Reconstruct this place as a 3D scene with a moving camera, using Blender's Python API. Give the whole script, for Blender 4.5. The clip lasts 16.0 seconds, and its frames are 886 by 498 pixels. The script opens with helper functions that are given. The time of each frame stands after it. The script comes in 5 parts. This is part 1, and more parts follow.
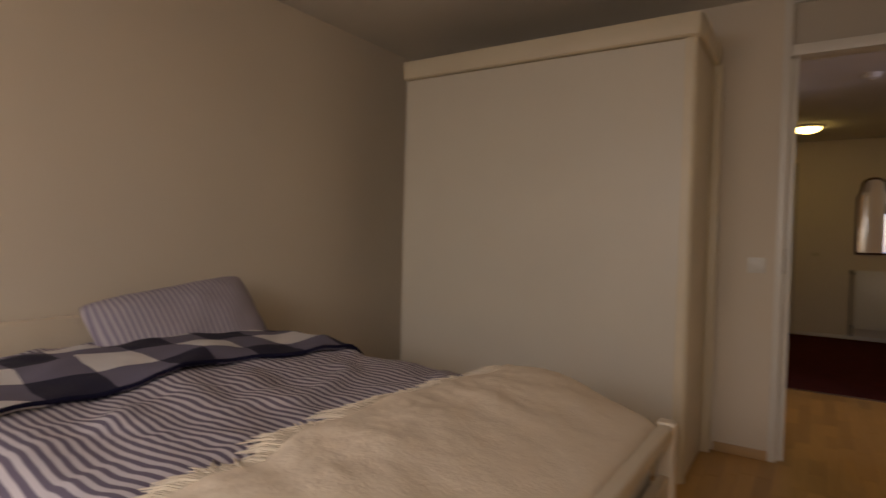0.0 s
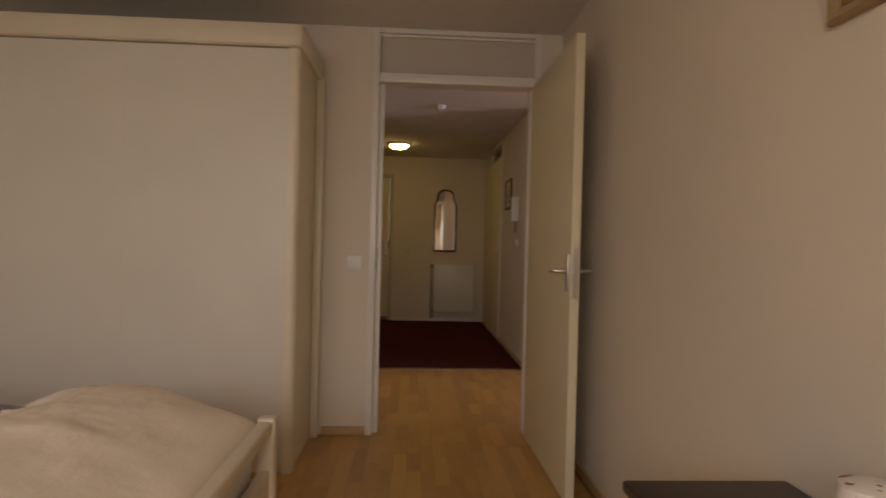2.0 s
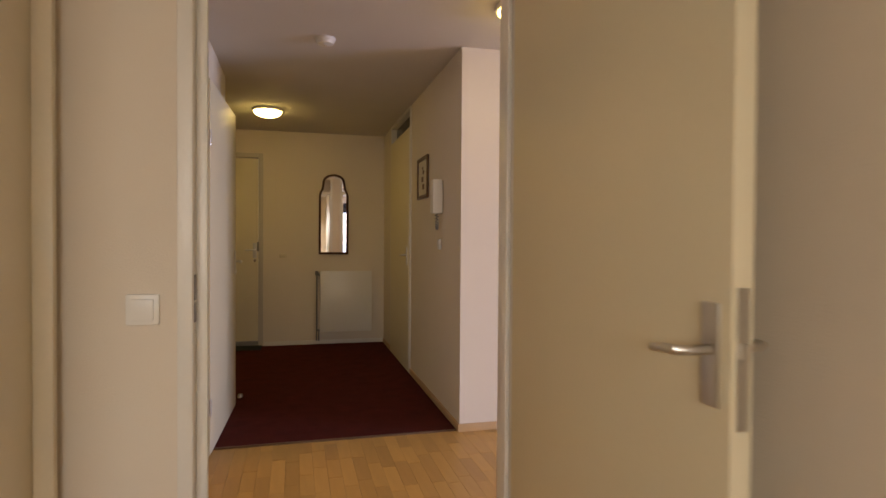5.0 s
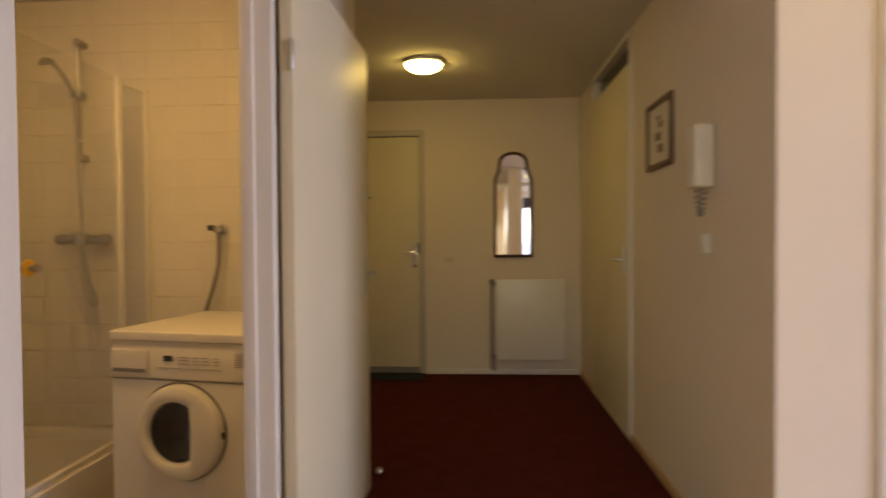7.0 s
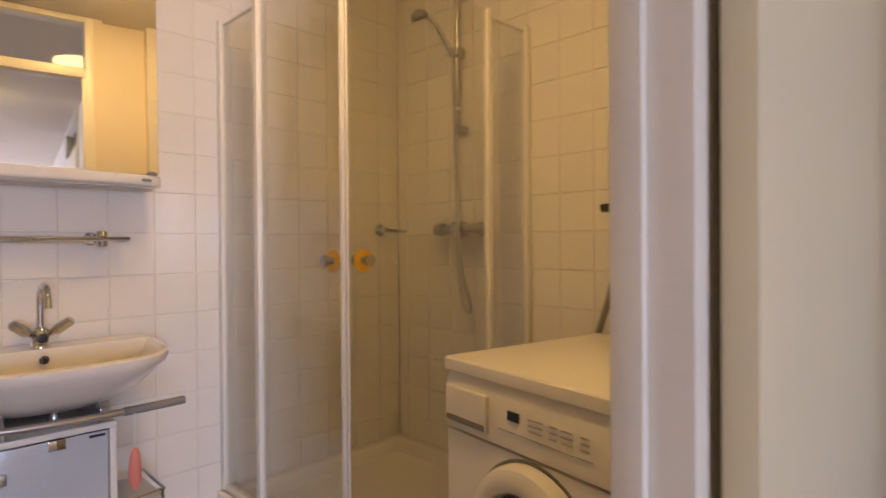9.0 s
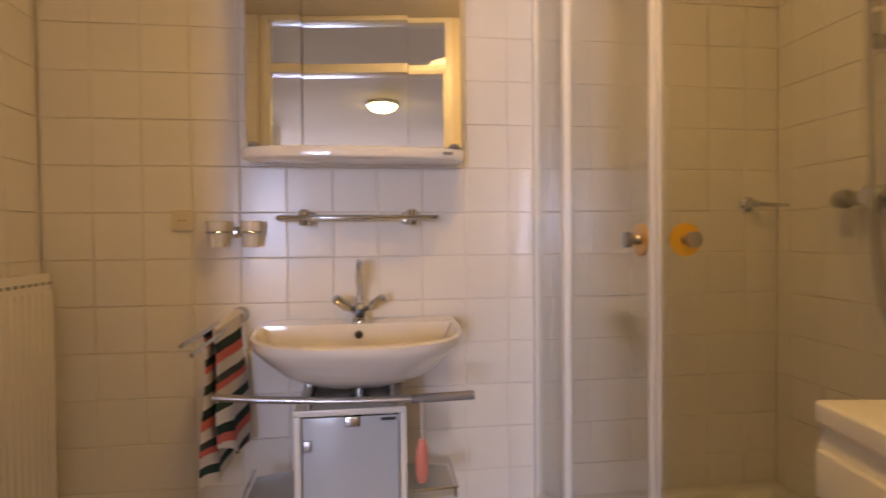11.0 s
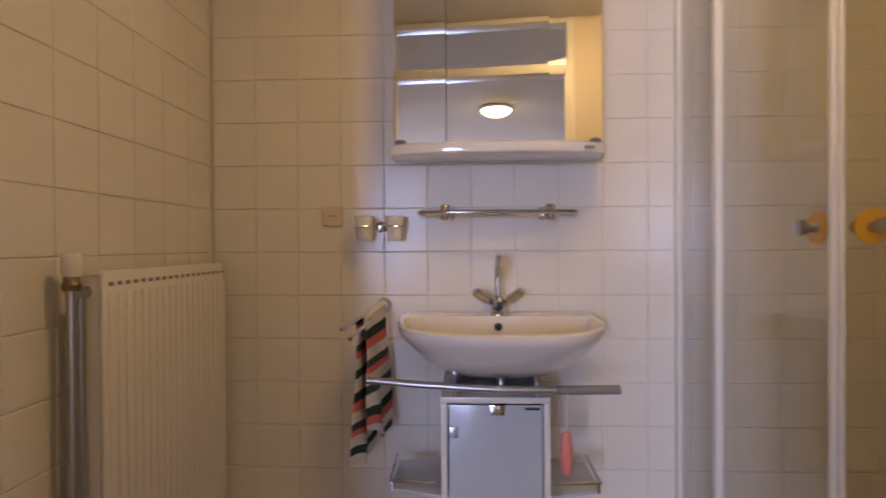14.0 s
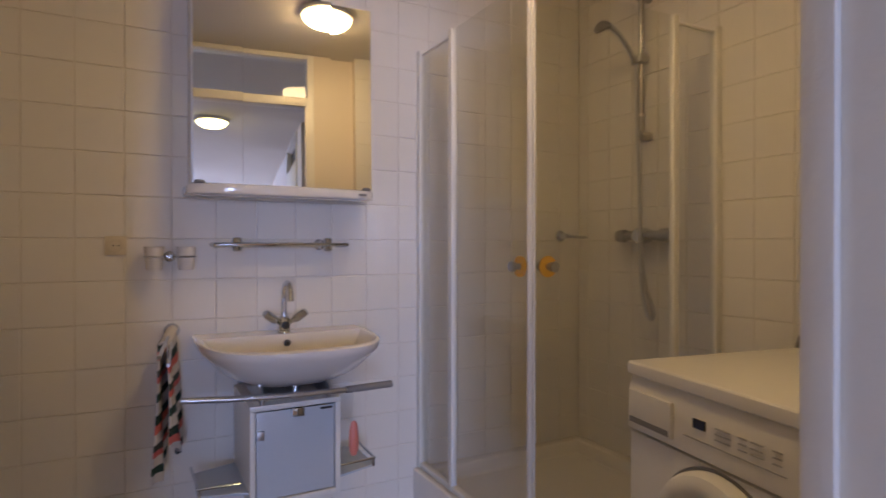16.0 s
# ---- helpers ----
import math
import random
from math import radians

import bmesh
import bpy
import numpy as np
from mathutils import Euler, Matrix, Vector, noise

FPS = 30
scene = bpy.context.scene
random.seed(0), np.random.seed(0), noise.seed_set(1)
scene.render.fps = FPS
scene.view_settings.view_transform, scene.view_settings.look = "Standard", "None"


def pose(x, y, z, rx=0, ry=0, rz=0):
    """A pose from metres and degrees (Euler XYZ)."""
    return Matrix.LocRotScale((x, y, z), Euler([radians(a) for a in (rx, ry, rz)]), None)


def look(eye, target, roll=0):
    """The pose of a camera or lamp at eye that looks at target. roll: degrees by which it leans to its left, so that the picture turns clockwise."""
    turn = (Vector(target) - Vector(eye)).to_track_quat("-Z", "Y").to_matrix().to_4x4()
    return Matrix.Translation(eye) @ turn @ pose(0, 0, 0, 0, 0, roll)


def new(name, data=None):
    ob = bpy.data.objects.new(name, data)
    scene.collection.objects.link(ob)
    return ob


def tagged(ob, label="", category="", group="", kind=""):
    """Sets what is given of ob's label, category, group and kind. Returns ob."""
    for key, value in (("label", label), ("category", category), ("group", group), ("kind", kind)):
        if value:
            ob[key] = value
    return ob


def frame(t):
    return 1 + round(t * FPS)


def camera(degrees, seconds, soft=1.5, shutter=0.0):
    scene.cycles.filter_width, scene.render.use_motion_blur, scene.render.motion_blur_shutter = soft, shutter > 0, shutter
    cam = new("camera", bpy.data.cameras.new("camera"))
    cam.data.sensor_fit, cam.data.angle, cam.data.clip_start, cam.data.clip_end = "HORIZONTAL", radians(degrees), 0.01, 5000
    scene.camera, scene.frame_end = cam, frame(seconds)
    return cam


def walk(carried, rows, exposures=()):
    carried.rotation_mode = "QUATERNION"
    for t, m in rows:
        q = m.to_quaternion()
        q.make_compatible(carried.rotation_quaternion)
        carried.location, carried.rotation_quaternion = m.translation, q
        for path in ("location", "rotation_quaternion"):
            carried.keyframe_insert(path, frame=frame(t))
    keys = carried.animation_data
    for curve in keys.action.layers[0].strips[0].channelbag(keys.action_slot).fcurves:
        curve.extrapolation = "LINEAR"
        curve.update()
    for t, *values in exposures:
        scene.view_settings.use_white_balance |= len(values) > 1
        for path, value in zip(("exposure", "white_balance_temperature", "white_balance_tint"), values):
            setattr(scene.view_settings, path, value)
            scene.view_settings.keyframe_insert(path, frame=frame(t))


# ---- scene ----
cam = camera(75.4, 16.0, shutter=0.5)
PATH = [
    (0, (0.718, 0.177, 1.118), (-0.375, 1.851, 1.069), 1.5),
    (0.5, (0.779, 0.138, 1.107), (-0.004, 1.977, 1.07), 1.9),
    (1, (0.806, 0.15, 1.116), (0.345, 2.096, 1.093), 1.6),
    (1.5, (0.809, 0.175, 1.122), (0.652, 2.169, 1.103), 1.6),
    (2, (0.798, 0.191, 1.125), (0.901, 2.189, 1.108), 1.4),
    (2.5, (0.797, 0.3, 1.132), (1.143, 2.27, 1.123), 1.1),
    (3, (0.814, 0.498, 1.146), (1.277, 2.443, 1.139), 0.4),
    (3.2, (0.822, 0.603, 1.154), (1.291, 2.547, 1.143), 0.3),
    (5.3, (0.852, 2.176, 1.191), (1.349, 4.113, 1.158), 0.4),
    (5.5, (0.875, 2.35, 1.179), (1.361, 4.29, 1.153), 0.4),
    (6, (0.919, 2.758, 1.201), (1.342, 4.712, 1.168), 0.2),
    (6.5, (0.927, 3.191, 1.197), (1.164, 5.177, 1.16), -0.1),
    (7, (0.929, 3.551, 1.185), (0.815, 5.548, 1.147), -0.4),
    (7.5, (0.903, 3.856, 1.173), (0.272, 5.754, 1.141), -0.8),
    (8, (0.764, 4.141, 1.133), (-0.189, 5.9, 1.118), -1.2),
    (8.2, (0.727, 4.249, 1.136), (-0.329, 5.947, 1.116), -1.1),
    (10.3, (0.39, 4.908, 1.116), (-1.47, 5.643, 1.073), -0.1),
    (10.5, (0.382, 4.941, 1.128), (-1.53, 5.527, 1.067), -0.4),
    (11, (0.332, 4.937, 1.097), (-1.649, 5.205, 1.053), -0.5),
    (11.5, (0.288, 4.913, 1.044), (-1.711, 4.859, 1.048), -0.5),
    (12, (0.274, 4.901, 1.031), (-1.706, 4.616, 1.027), -0.4),
    (12.5, (0.268, 4.909, 1.03), (-1.696, 4.53, 1.025), -0.4),
    (13, (0.275, 4.919, 1.042), (-1.683, 4.512, 1.034), -0.4),
    (13.5, (0.295, 4.874, 1.043), (-1.674, 4.521, 1.037), -0.4),
    (14, (0.351, 4.823, 1.058), (-1.647, 4.746, 1.044), -0.3),
    (14.5, (0.449, 4.706, 1.082), (-1.527, 5.011, 1.059), -0.3),
    (15, (0.589, 4.591, 1.123), (-1.337, 5.131, 1.097), -0.1),
    (15.5, (0.644, 4.529, 1.137), (-1.224, 5.244, 1.122), -0.1),
    (16, (0.655, 4.473, 1.145), (-1.109, 5.414, 1.138), 0.0),
]
EXPOSURES = [(0.0, -0.38, 7900, 22), (1.5, -0.15, 7900, 23), (3.0, 0.5, 7700, 19), (5.5, 0.95, 7800, 15), (6.5, 0.96, 8500, 11), (7.5, 1.3, 7200, 14), (8.0, 1.25, 6800, 12), (10.5, 1.2, 7300, 14), (11.5, 1.04, 7100, 16), (12.5, 0.84, 6800, 17), (14.0, 0.96, 6150, 15), (15.0, 0.86, 5750, 15), (16.0, 0.7, 5450, 14)]
walk(cam, [(t, look(eye, target, roll)) for t, eye, target, roll in PATH], EXPOSURES)

# ---- world and light ----
world = bpy.data.worlds.new("sky_world")
scene.world = world
world.use_nodes = True
wn = world.node_tree
sky = wn.nodes.new("ShaderNodeTexSky")
sky.sky_type = "NISHITA"
sky.sun_disc = False
sky.sun_elevation, sky.sun_rotation = radians(38), radians(150)
wn.links.new(sky.outputs[0], wn.nodes["Background"].inputs[0])
wn.nodes["Background"].inputs[1].default_value = 0.12

sun_data = bpy.data.lights.new("sun", "SUN")
sun_data.energy, sun_data.angle, sun_data.color = 0.8, radians(15), (1.0, 0.95, 0.88)
sun = new("sun", sun_data)
sun.matrix_world = look((-3, -9, 8), (0, 0, 0))


def window_light(name, x, y, z, w, h, watts, colour, west=False, down=0.25):
    data = bpy.data.lights.new(name, "AREA")
    data.shape, data.size, data.size_y, data.energy, data.color = "RECTANGLE", w, h, watts, colour
    ob = new(name, data)
    ob.matrix_world = look((x, y, z), (x - 1, y, z - down) if west else (x, y + 1, z - down))
    return ob


DAY = (0.86, 0.92, 1.0)
DAY_BLUE = (0.50, 0.61, 1.0)
window_light("bedroom_daylight", 0.0, -1.36, 1.66, 2.3, 0.95, 46, DAY, down=1.5)
window_light("living_daylight", 3.3, -1.36, 1.25, 2.8, 1.4, 16, DAY_BLUE)
# added lamp in an unseen east window, aimed to reach the basin wall
window_light("side_daylight", 7.96, 2.5, 1.35, 1.9, 1.6, 172, DAY_BLUE, True)


# ---- materials ----
def mat(name, colour, rough=0.6, var=0.06, scale=3.0, fine=60.0, bump=0.02, metal=0.0, coat=0.0, spec=0.5, stretch=(1, 1, 1), rand=0.0):
    m = bpy.data.materials.new(name)
    m.use_nodes = True
    nt = m.node_tree
    b = nt.nodes["Principled BSDF"]
    b.inputs["Roughness"].default_value, b.inputs["Metallic"].default_value = rough, metal
    b.inputs["Coat Weight"].default_value = coat
    b.inputs["Specular IOR Level"].default_value = spec
    co = nt.nodes.new("ShaderNodeTexCoord")
    mp = nt.nodes.new("ShaderNodeMapping")
    mp.inputs["Scale"].default_value = stretch
    nt.links.new(co.outputs["Object"], mp.inputs[0])
    big, small = nt.nodes.new("ShaderNodeTexNoise"), nt.nodes.new("ShaderNodeTexNoise")
    for n, sc in ((big, scale), (small, fine)):
        n.inputs["Scale"].default_value = sc
        n.inputs["Detail"].default_value = 3
        nt.links.new(mp.outputs[0], n.inputs["Vector"])
    add = nt.nodes.new("ShaderNodeMath")
    add.operation = "MULTIPLY_ADD"
    add.inputs[1].default_value = 0.4
    nt.links.new(small.outputs[0], add.inputs[0])
    nt.links.new(big.outputs[0], add.inputs[2])
    last = add
    if rand:
        info = nt.nodes.new("ShaderNodeObjectInfo")
        geo = nt.nodes.new("ShaderNodeNewGeometry")
        both = nt.nodes.new("ShaderNodeMath")
        nt.links.new(info.outputs["Random"], both.inputs[0])
        nt.links.new(geo.outputs["Random Per Island"], both.inputs[1])
        wrap = nt.nodes.new("ShaderNodeMath")
        wrap.operation = "FRACT"
        nt.links.new(both.outputs[0], wrap.inputs[0])
        mixr = nt.nodes.new("ShaderNodeMath")
        mixr.operation = "MULTIPLY_ADD"
        mixr.inputs[1].default_value = rand
        nt.links.new(wrap.outputs[0], mixr.inputs[0])
        nt.links.new(add.outputs[0], mixr.inputs[2])
        last = mixr
    ramp = nt.nodes.new("ShaderNodeMapRange")
    ramp.inputs[1].default_value, ramp.inputs[2].default_value = 0.35, 1.05 + rand
    ramp.inputs[3].default_value, ramp.inputs[4].default_value = 1 - var, 1 + var
    nt.links.new(last.outputs[0], ramp.inputs[0])
    mul = nt.nodes.new("ShaderNodeMixRGB")
    mul.blend_type = "MULTIPLY"
    mul.inputs[0].default_value = 1
    mul.inputs[1].default_value = (*colour, 1)
    nt.links.new(ramp.outputs[0], mul.inputs[2])
    nt.links.new(mul.outputs[0], b.inputs["Base Color"])
    if bump:
        bp = nt.nodes.new("ShaderNodeBump")
        bp.inputs["Strength"].default_value, bp.inputs["Distance"].default_value = 0.5, bump
        nt.links.new(small.outputs[0], bp.inputs["Height"])
        nt.links.new(bp.outputs[0], b.inputs["Normal"])
    m["colour_socket"] = mul.name
    return m


def node_of(m, kind):
    return m.node_tree.nodes.new(kind)


def striped(name, light, dark, axis, period, duty=0.5, rough=0.9, wobble=0.01):
    """Woven cloth with stripes across one axis of the object."""
    m = mat(name, light, rough, 0.06, 6, 300, 0.002)
    nt = m.node_tree
    base = nt.nodes[m["colour_socket"]]
    co = nt.nodes.new("ShaderNodeTexCoord")
    uv = nt.nodes.new("ShaderNodeSeparateXYZ")
    nt.links.new(co.outputs["UV"], uv.inputs[0])
    nz = nt.nodes.new("ShaderNodeTexNoise")
    nz.inputs["Scale"].default_value = 3
    nt.links.new(co.outputs["UV"], nz.inputs["Vector"])
    a = nt.nodes.new("ShaderNodeMath")
    a.operation = "MULTIPLY_ADD"
    a.inputs[1].default_value = wobble
    nt.links.new(nz.outputs[0], a.inputs[0])
    nt.links.new(uv.outputs[axis], a.inputs[2])
    d = nt.nodes.new("ShaderNodeMath")
    d.operation = "DIVIDE"
    d.inputs[1].default_value = period
    nt.links.new(a.outputs[0], d.inputs[0])
    fr = nt.nodes.new("ShaderNodeMath")
    fr.operation = "PINGPONG"
    fr.inputs[1].default_value = 0.5
    nt.links.new(d.outputs[0], fr.inputs[0])
    rm = nt.nodes.new("ShaderNodeMapRange")
    rm.inputs[1].default_value, rm.inputs[2].default_value = 0.5 * duty - 0.05, 0.5 * duty + 0.05
    nt.links.new(fr.outputs[0], rm.inputs[0])
    mix = nt.nodes.new("ShaderNodeMixRGB")
    mix.inputs[1].default_value, mix.inputs[2].default_value = (*dark, 1), (*light, 1)
    nt.links.new(rm.outputs[0], mix.inputs[0])
    nt.links.new(mix.outputs[0], base.inputs[1])
    return m


def banded(name, axis, period, colours, rough=0.9):
    """Cloth with bands of several colours in turn."""
    m = mat(name, (0.5, 0.5, 0.5), rough, 0.08, 8, 350, 0.002)
    nt = m.node_tree
    base = nt.nodes[m["colour_socket"]]
    co = nt.nodes.new("ShaderNodeTexCoord")
    uv = nt.nodes.new("ShaderNodeSeparateXYZ")
    nt.links.new(co.outputs["UV"], uv.inputs[0])
    d = nt.nodes.new("ShaderNodeMath")
    d.operation = "DIVIDE"
    d.inputs[1].default_value = period
    nt.links.new(uv.outputs[axis], d.inputs[0])
    fr = nt.nodes.new("ShaderNodeMath")
    fr.operation = "FRACT"
    nt.links.new(d.outputs[0], fr.inputs[0])
    cr = nt.nodes.new("ShaderNodeValToRGB")
    cr.color_ramp.interpolation = "CONSTANT"
    el = cr.color_ramp.elements
    while len(el) < len(colours):
        el.new(0.5)
    for i, (p, c) in enumerate(colours):
        el[i].position = p
        el[i].color = (*c, 1)
    nt.links.new(fr.outputs[0], cr.inputs[0])
    nt.links.new(cr.outputs[0], base.inputs[1])
    return m


def plaid(name, period, white, mid, dark):
    """Large gingham check."""
    m = mat(name, white, 0.95, 0.08, 8, 350, 0.002)
    nt = m.node_tree
    base = nt.nodes[m["colour_socket"]]
    co = nt.nodes.new("ShaderNodeTexCoord")
    uv = nt.nodes.new("ShaderNodeSeparateXYZ")
    nt.links.new(co.outputs["UV"], uv.inputs[0])
    bits = []
    for axis in (0, 1):
        d = nt.nodes.new("ShaderNodeMath")
        d.operation = "DIVIDE"
        d.inputs[1].default_value = period
        nt.links.new(uv.outputs[axis], d.inputs[0])
        fr = nt.nodes.new("ShaderNodeMath")
        fr.operation = "FRACT"
        nt.links.new(d.outputs[0], fr.inputs[0])
        g = nt.nodes.new("ShaderNodeMath")
        g.operation = "GREATER_THAN"
        g.inputs[1].default_value = 0.5
        nt.links.new(fr.outputs[0], g.inputs[0])
        bits.append(g)
    s = nt.nodes.new("ShaderNodeMath")
    nt.links.new(bits[0].outputs[0], s.inputs[0])
    nt.links.new(bits[1].outputs[0], s.inputs[1])
    h = nt.nodes.new("ShaderNodeMath")
    h.operation = "MULTIPLY"
    h.inputs[1].default_value = 0.45
    nt.links.new(s.outputs[0], h.inputs[0])
    cr = nt.nodes.new("ShaderNodeValToRGB")
    cr.color_ramp.interpolation = "CONSTANT"
    el = cr.color_ramp.elements
    el.new(0.5)
    for e, (p, c) in zip(el, ((0.0, white), (0.3, mid), (0.7, dark))):
        e.position = p
        e.color = (*c, 1)
    nt.links.new(h.outputs[0], cr.inputs[0])
    nt.links.new(cr.outputs[0], base.inputs[1])
    return m


def floral(name, ground):
    """White ground with scattered red, green and brown blooms."""
    m = mat(name, ground, 0.5, 0.04, 8, 80, 0.001)
    nt = m.node_tree
    base = nt.nodes[m["colour_socket"]]
    co = nt.nodes.new("ShaderNodeTexCoord")
    last = None
    for sc, lo, col, off in ((22, 0.60, (0.35, 0.03, 0.04), 0.0), (30, 0.63, (0.10, 0.13, 0.04), 3.1), (26, 0.64, (0.22, 0.10, 0.06), 7.7)):
        mp = nt.nodes.new("ShaderNodeMapping")
        mp.inputs["Location"].default_value = (off, off, off)
        nt.links.new(co.outputs["Object"], mp.inputs[0])
        nz = nt.nodes.new("ShaderNodeTexNoise")
        nz.inputs["Scale"].default_value = sc
        nt.links.new(mp.outputs[0], nz.inputs["Vector"])
        rm = nt.nodes.new("ShaderNodeMapRange")
        rm.inputs[1].default_value, rm.inputs[2].default_value = lo, lo + 0.03
        nt.links.new(nz.outputs[0], rm.inputs[0])
        mix = nt.nodes.new("ShaderNodeMixRGB")
        mix.inputs[1].default_value, mix.inputs[2].default_value = (*ground, 1), (*col, 1)
        nt.links.new(rm.outputs[0], mix.inputs[0])
        if last:
            nt.links.new(last.outputs[0], mix.inputs[1])
        last = mix
    nt.links.new(last.outputs[0], base.inputs[1])
    return m


def glow(name, colour, strength):
    m = bpy.data.materials.new(name)
    m.use_nodes = True
    b = m.node_tree.nodes["Principled BSDF"]
    b.inputs["Base Color"].default_value = (0.8, 0.78, 0.7, 1)
    b.inputs["Emission Color"].default_value = (*colour, 1)
    b.inputs["Emission Strength"].default_value = strength
    return m


def glassy(name, tint=(1, 1, 1), rough=0.0):
    """Thin clear glass: passes light straight, with gloss that grows towards grazing."""
    m = bpy.data.materials.new(name)
    m.use_nodes = True
    nt = m.node_tree
    nt.nodes.remove(nt.nodes["Principled BSDF"])
    out = nt.nodes["Material Output"]
    tr = nt.nodes.new("ShaderNodeBsdfTransparent")
    tr.inputs[0].default_value = (*tint, 1)
    gl = nt.nodes.new("ShaderNodeBsdfGlossy")
    gl.inputs["Roughness"].default_value = rough
    lw = nt.nodes.new("ShaderNodeLayerWeight")
    pw = nt.nodes.new("ShaderNodeMath")
    pw.operation = "POWER"
    pw.inputs[1].default_value = 4.0
    nt.links.new(lw.outputs["Facing"], pw.inputs[0])
    rg = nt.nodes.new("ShaderNodeMapRange")
    rg.inputs[3].default_value, rg.inputs[4].default_value = 0.035, 0.85
    nt.links.new(pw.outputs[0], rg.inputs[0])
    mix = nt.nodes.new("ShaderNodeMixShader")
    nt.links.new(rg.outputs[0], mix.inputs[0])
    nt.links.new(tr.outputs[0], mix.inputs[1])
    nt.links.new(gl.outputs[0], mix.inputs[2])
    nt.links.new(mix.outputs[0], out.inputs[0])
    return m


LAMP_WARM = (1.0, 0.77, 0.25)
M_WALL = mat("cream_wall_paint", (0.76, 0.67, 0.545), 0.85, 0.04, 1.5, 220, 0.002)
M_CEIL = mat("white_ceiling_plaster", (0.72, 0.68, 0.62), 0.95, 0.04, 2, 160, 0.004)
M_FRAME = mat("white_gloss_frame_paint", (0.78, 0.74, 0.66), 0.35, 0.03, 4, 90, 0.0015)
M_DOOR = mat("cream_door_paint", (0.74, 0.655, 0.455), 0.50, 0.03, 2, 90, 0.001)
M_PANEL = mat("beige_transom_board", (0.55, 0.49, 0.40), 0.6, 0.04, 3, 90, 0.001)
M_DARKPANE = mat("dark_transom_pane", (0.05, 0.045, 0.045), 0.2, 0.1, 3, 50, 0.0)
M_PARQUET = mat("beech_parquet", (0.50, 0.285, 0.088), 0.40, 0.26, 4, 40, 0.0006, coat=0.10, stretch=(6, 1, 6), rand=0.95)
M_JOINT = mat("parquet_joint", (0.32, 0.175, 0.06), 0.6, 0.1, 6, 50, 0.0)
M_SKIRT = mat("beech_skirting", (0.56, 0.36, 0.18), 0.4, 0.15, 4, 60, 0.0008, stretch=(1, 1, 6))
M_CARPET = mat("dark_red_carpet", (0.080, 0.015, 0.012), 1.0, 0.25, 9, 420, 0.006, spec=0.1)
M_MAT = mat("dark_grey_doormat", (0.035, 0.04, 0.042), 1.0, 0.3, 20, 500, 0.006, spec=0.1)
M_TILE = mat("white_wall_tile", (0.78, 0.74, 0.67), 0.22, 0.03, 3, 30, 0.0006, rand=0.35)
M_GROUT = mat("grey_grout", (0.75, 0.695, 0.60), 0.9, 0.12, 8, 200, 0.002)
M_FLOORTILE = mat("grey_floor_tile", (0.34, 0.31, 0.27), 0.4, 0.12, 5, 80, 0.001, rand=0.3)
M_CHROME = mat("chrome", (0.60, 0.62, 0.65), 0.08, 0.02, 5, 40, 0.0, metal=1.0)
M_STEEL = mat("dull_steel", (0.42, 0.41, 0.39), 0.28, 0.05, 5, 100, 0.0, metal=1.0)
M_BRASS = mat("tarnished_brass", (0.26, 0.19, 0.11), 0.35, 0.15, 8, 90, 0.0006, metal=0.9)
M_ALU = mat("brushed_aluminium", (0.55, 0.55, 0.56), 0.32, 0.05, 5, 200, 0.0004, metal=1.0)
M_HANDLE = mat("satin_aluminium_handle", (0.62, 0.60, 0.56), 0.3, 0.05, 5, 200, 0.0003, metal=1.0)
M_PORC = mat("white_porcelain", (0.80, 0.76, 0.70), 0.08, 0.02, 3, 20, 0.0, coat=0.5)
M_WHITEMET = mat("white_enamel", (0.80, 0.77, 0.70), 0.25, 0.03, 3, 60, 0.0005)
M_RAD = mat("white_radiator_enamel", (0.78, 0.74, 0.66), 0.3, 0.03, 3, 60, 0.0005)
M_PLASTIC = mat("white_plastic", (0.78, 0.75, 0.68), 0.35, 0.03, 5, 60, 0.0004)
M_IVORY = mat("ivory_plastic", (0.66, 0.58, 0.43), 0.4, 0.04, 5, 60, 0.0004)
M_BLACK = mat("black_plastic", (0.02, 0.02, 0.02), 0.3, 0.1, 5, 60, 0.0)
M_GREYP = mat("grey_plastic", (0.22, 0.21, 0.20), 0.5, 0.08, 8, 80, 0.0004)
M_PRINT = mat("grey_print", (0.42, 0.40, 0.36), 0.5, 0.05, 8, 80, 0.0)
M_DARKWOOD = mat("dark_walnut_wood", (0.085, 0.038, 0.022), 0.35, 0.35, 4, 60, 0.0008, stretch=(1, 8, 1))
M_BROWNWOOD = mat("brown_frame_wood", (0.11, 0.05, 0.02), 0.4, 0.25, 5, 60, 0.0008)
M_GILT = mat("beige_gilt_frame", (0.34, 0.23, 0.11), 0.4, 0.2, 7, 80, 0.0008)
M_GOLD = mat("gold_leaf_trim", (0.62, 0.38, 0.10), 0.3, 0.2, 20, 80, 0.0005, metal=0.8)
M_PAPER = mat("cream_paper_print", (0.70, 0.64, 0.52), 0.8, 0.06, 9, 120, 0.0)
M_INK = mat("brown_ink", (0.20, 0.12, 0.07), 0.8, 0.2, 20, 120, 0.0)
M_ESPRESSO = mat("espresso_table_lacquer", (0.032, 0.018, 0.014), 0.35, 0.2, 5, 70, 0.0006)
M_WARDROBE = mat("cream_wardrobe_board", (0.74, 0.69, 0.58), 0.42, 0.035, 2.5, 120, 0.0008)
M_WARDEDGE = mat("cream_wardrobe_trim", (0.76, 0.67, 0.50), 0.4, 0.06, 3, 90, 0.0008)
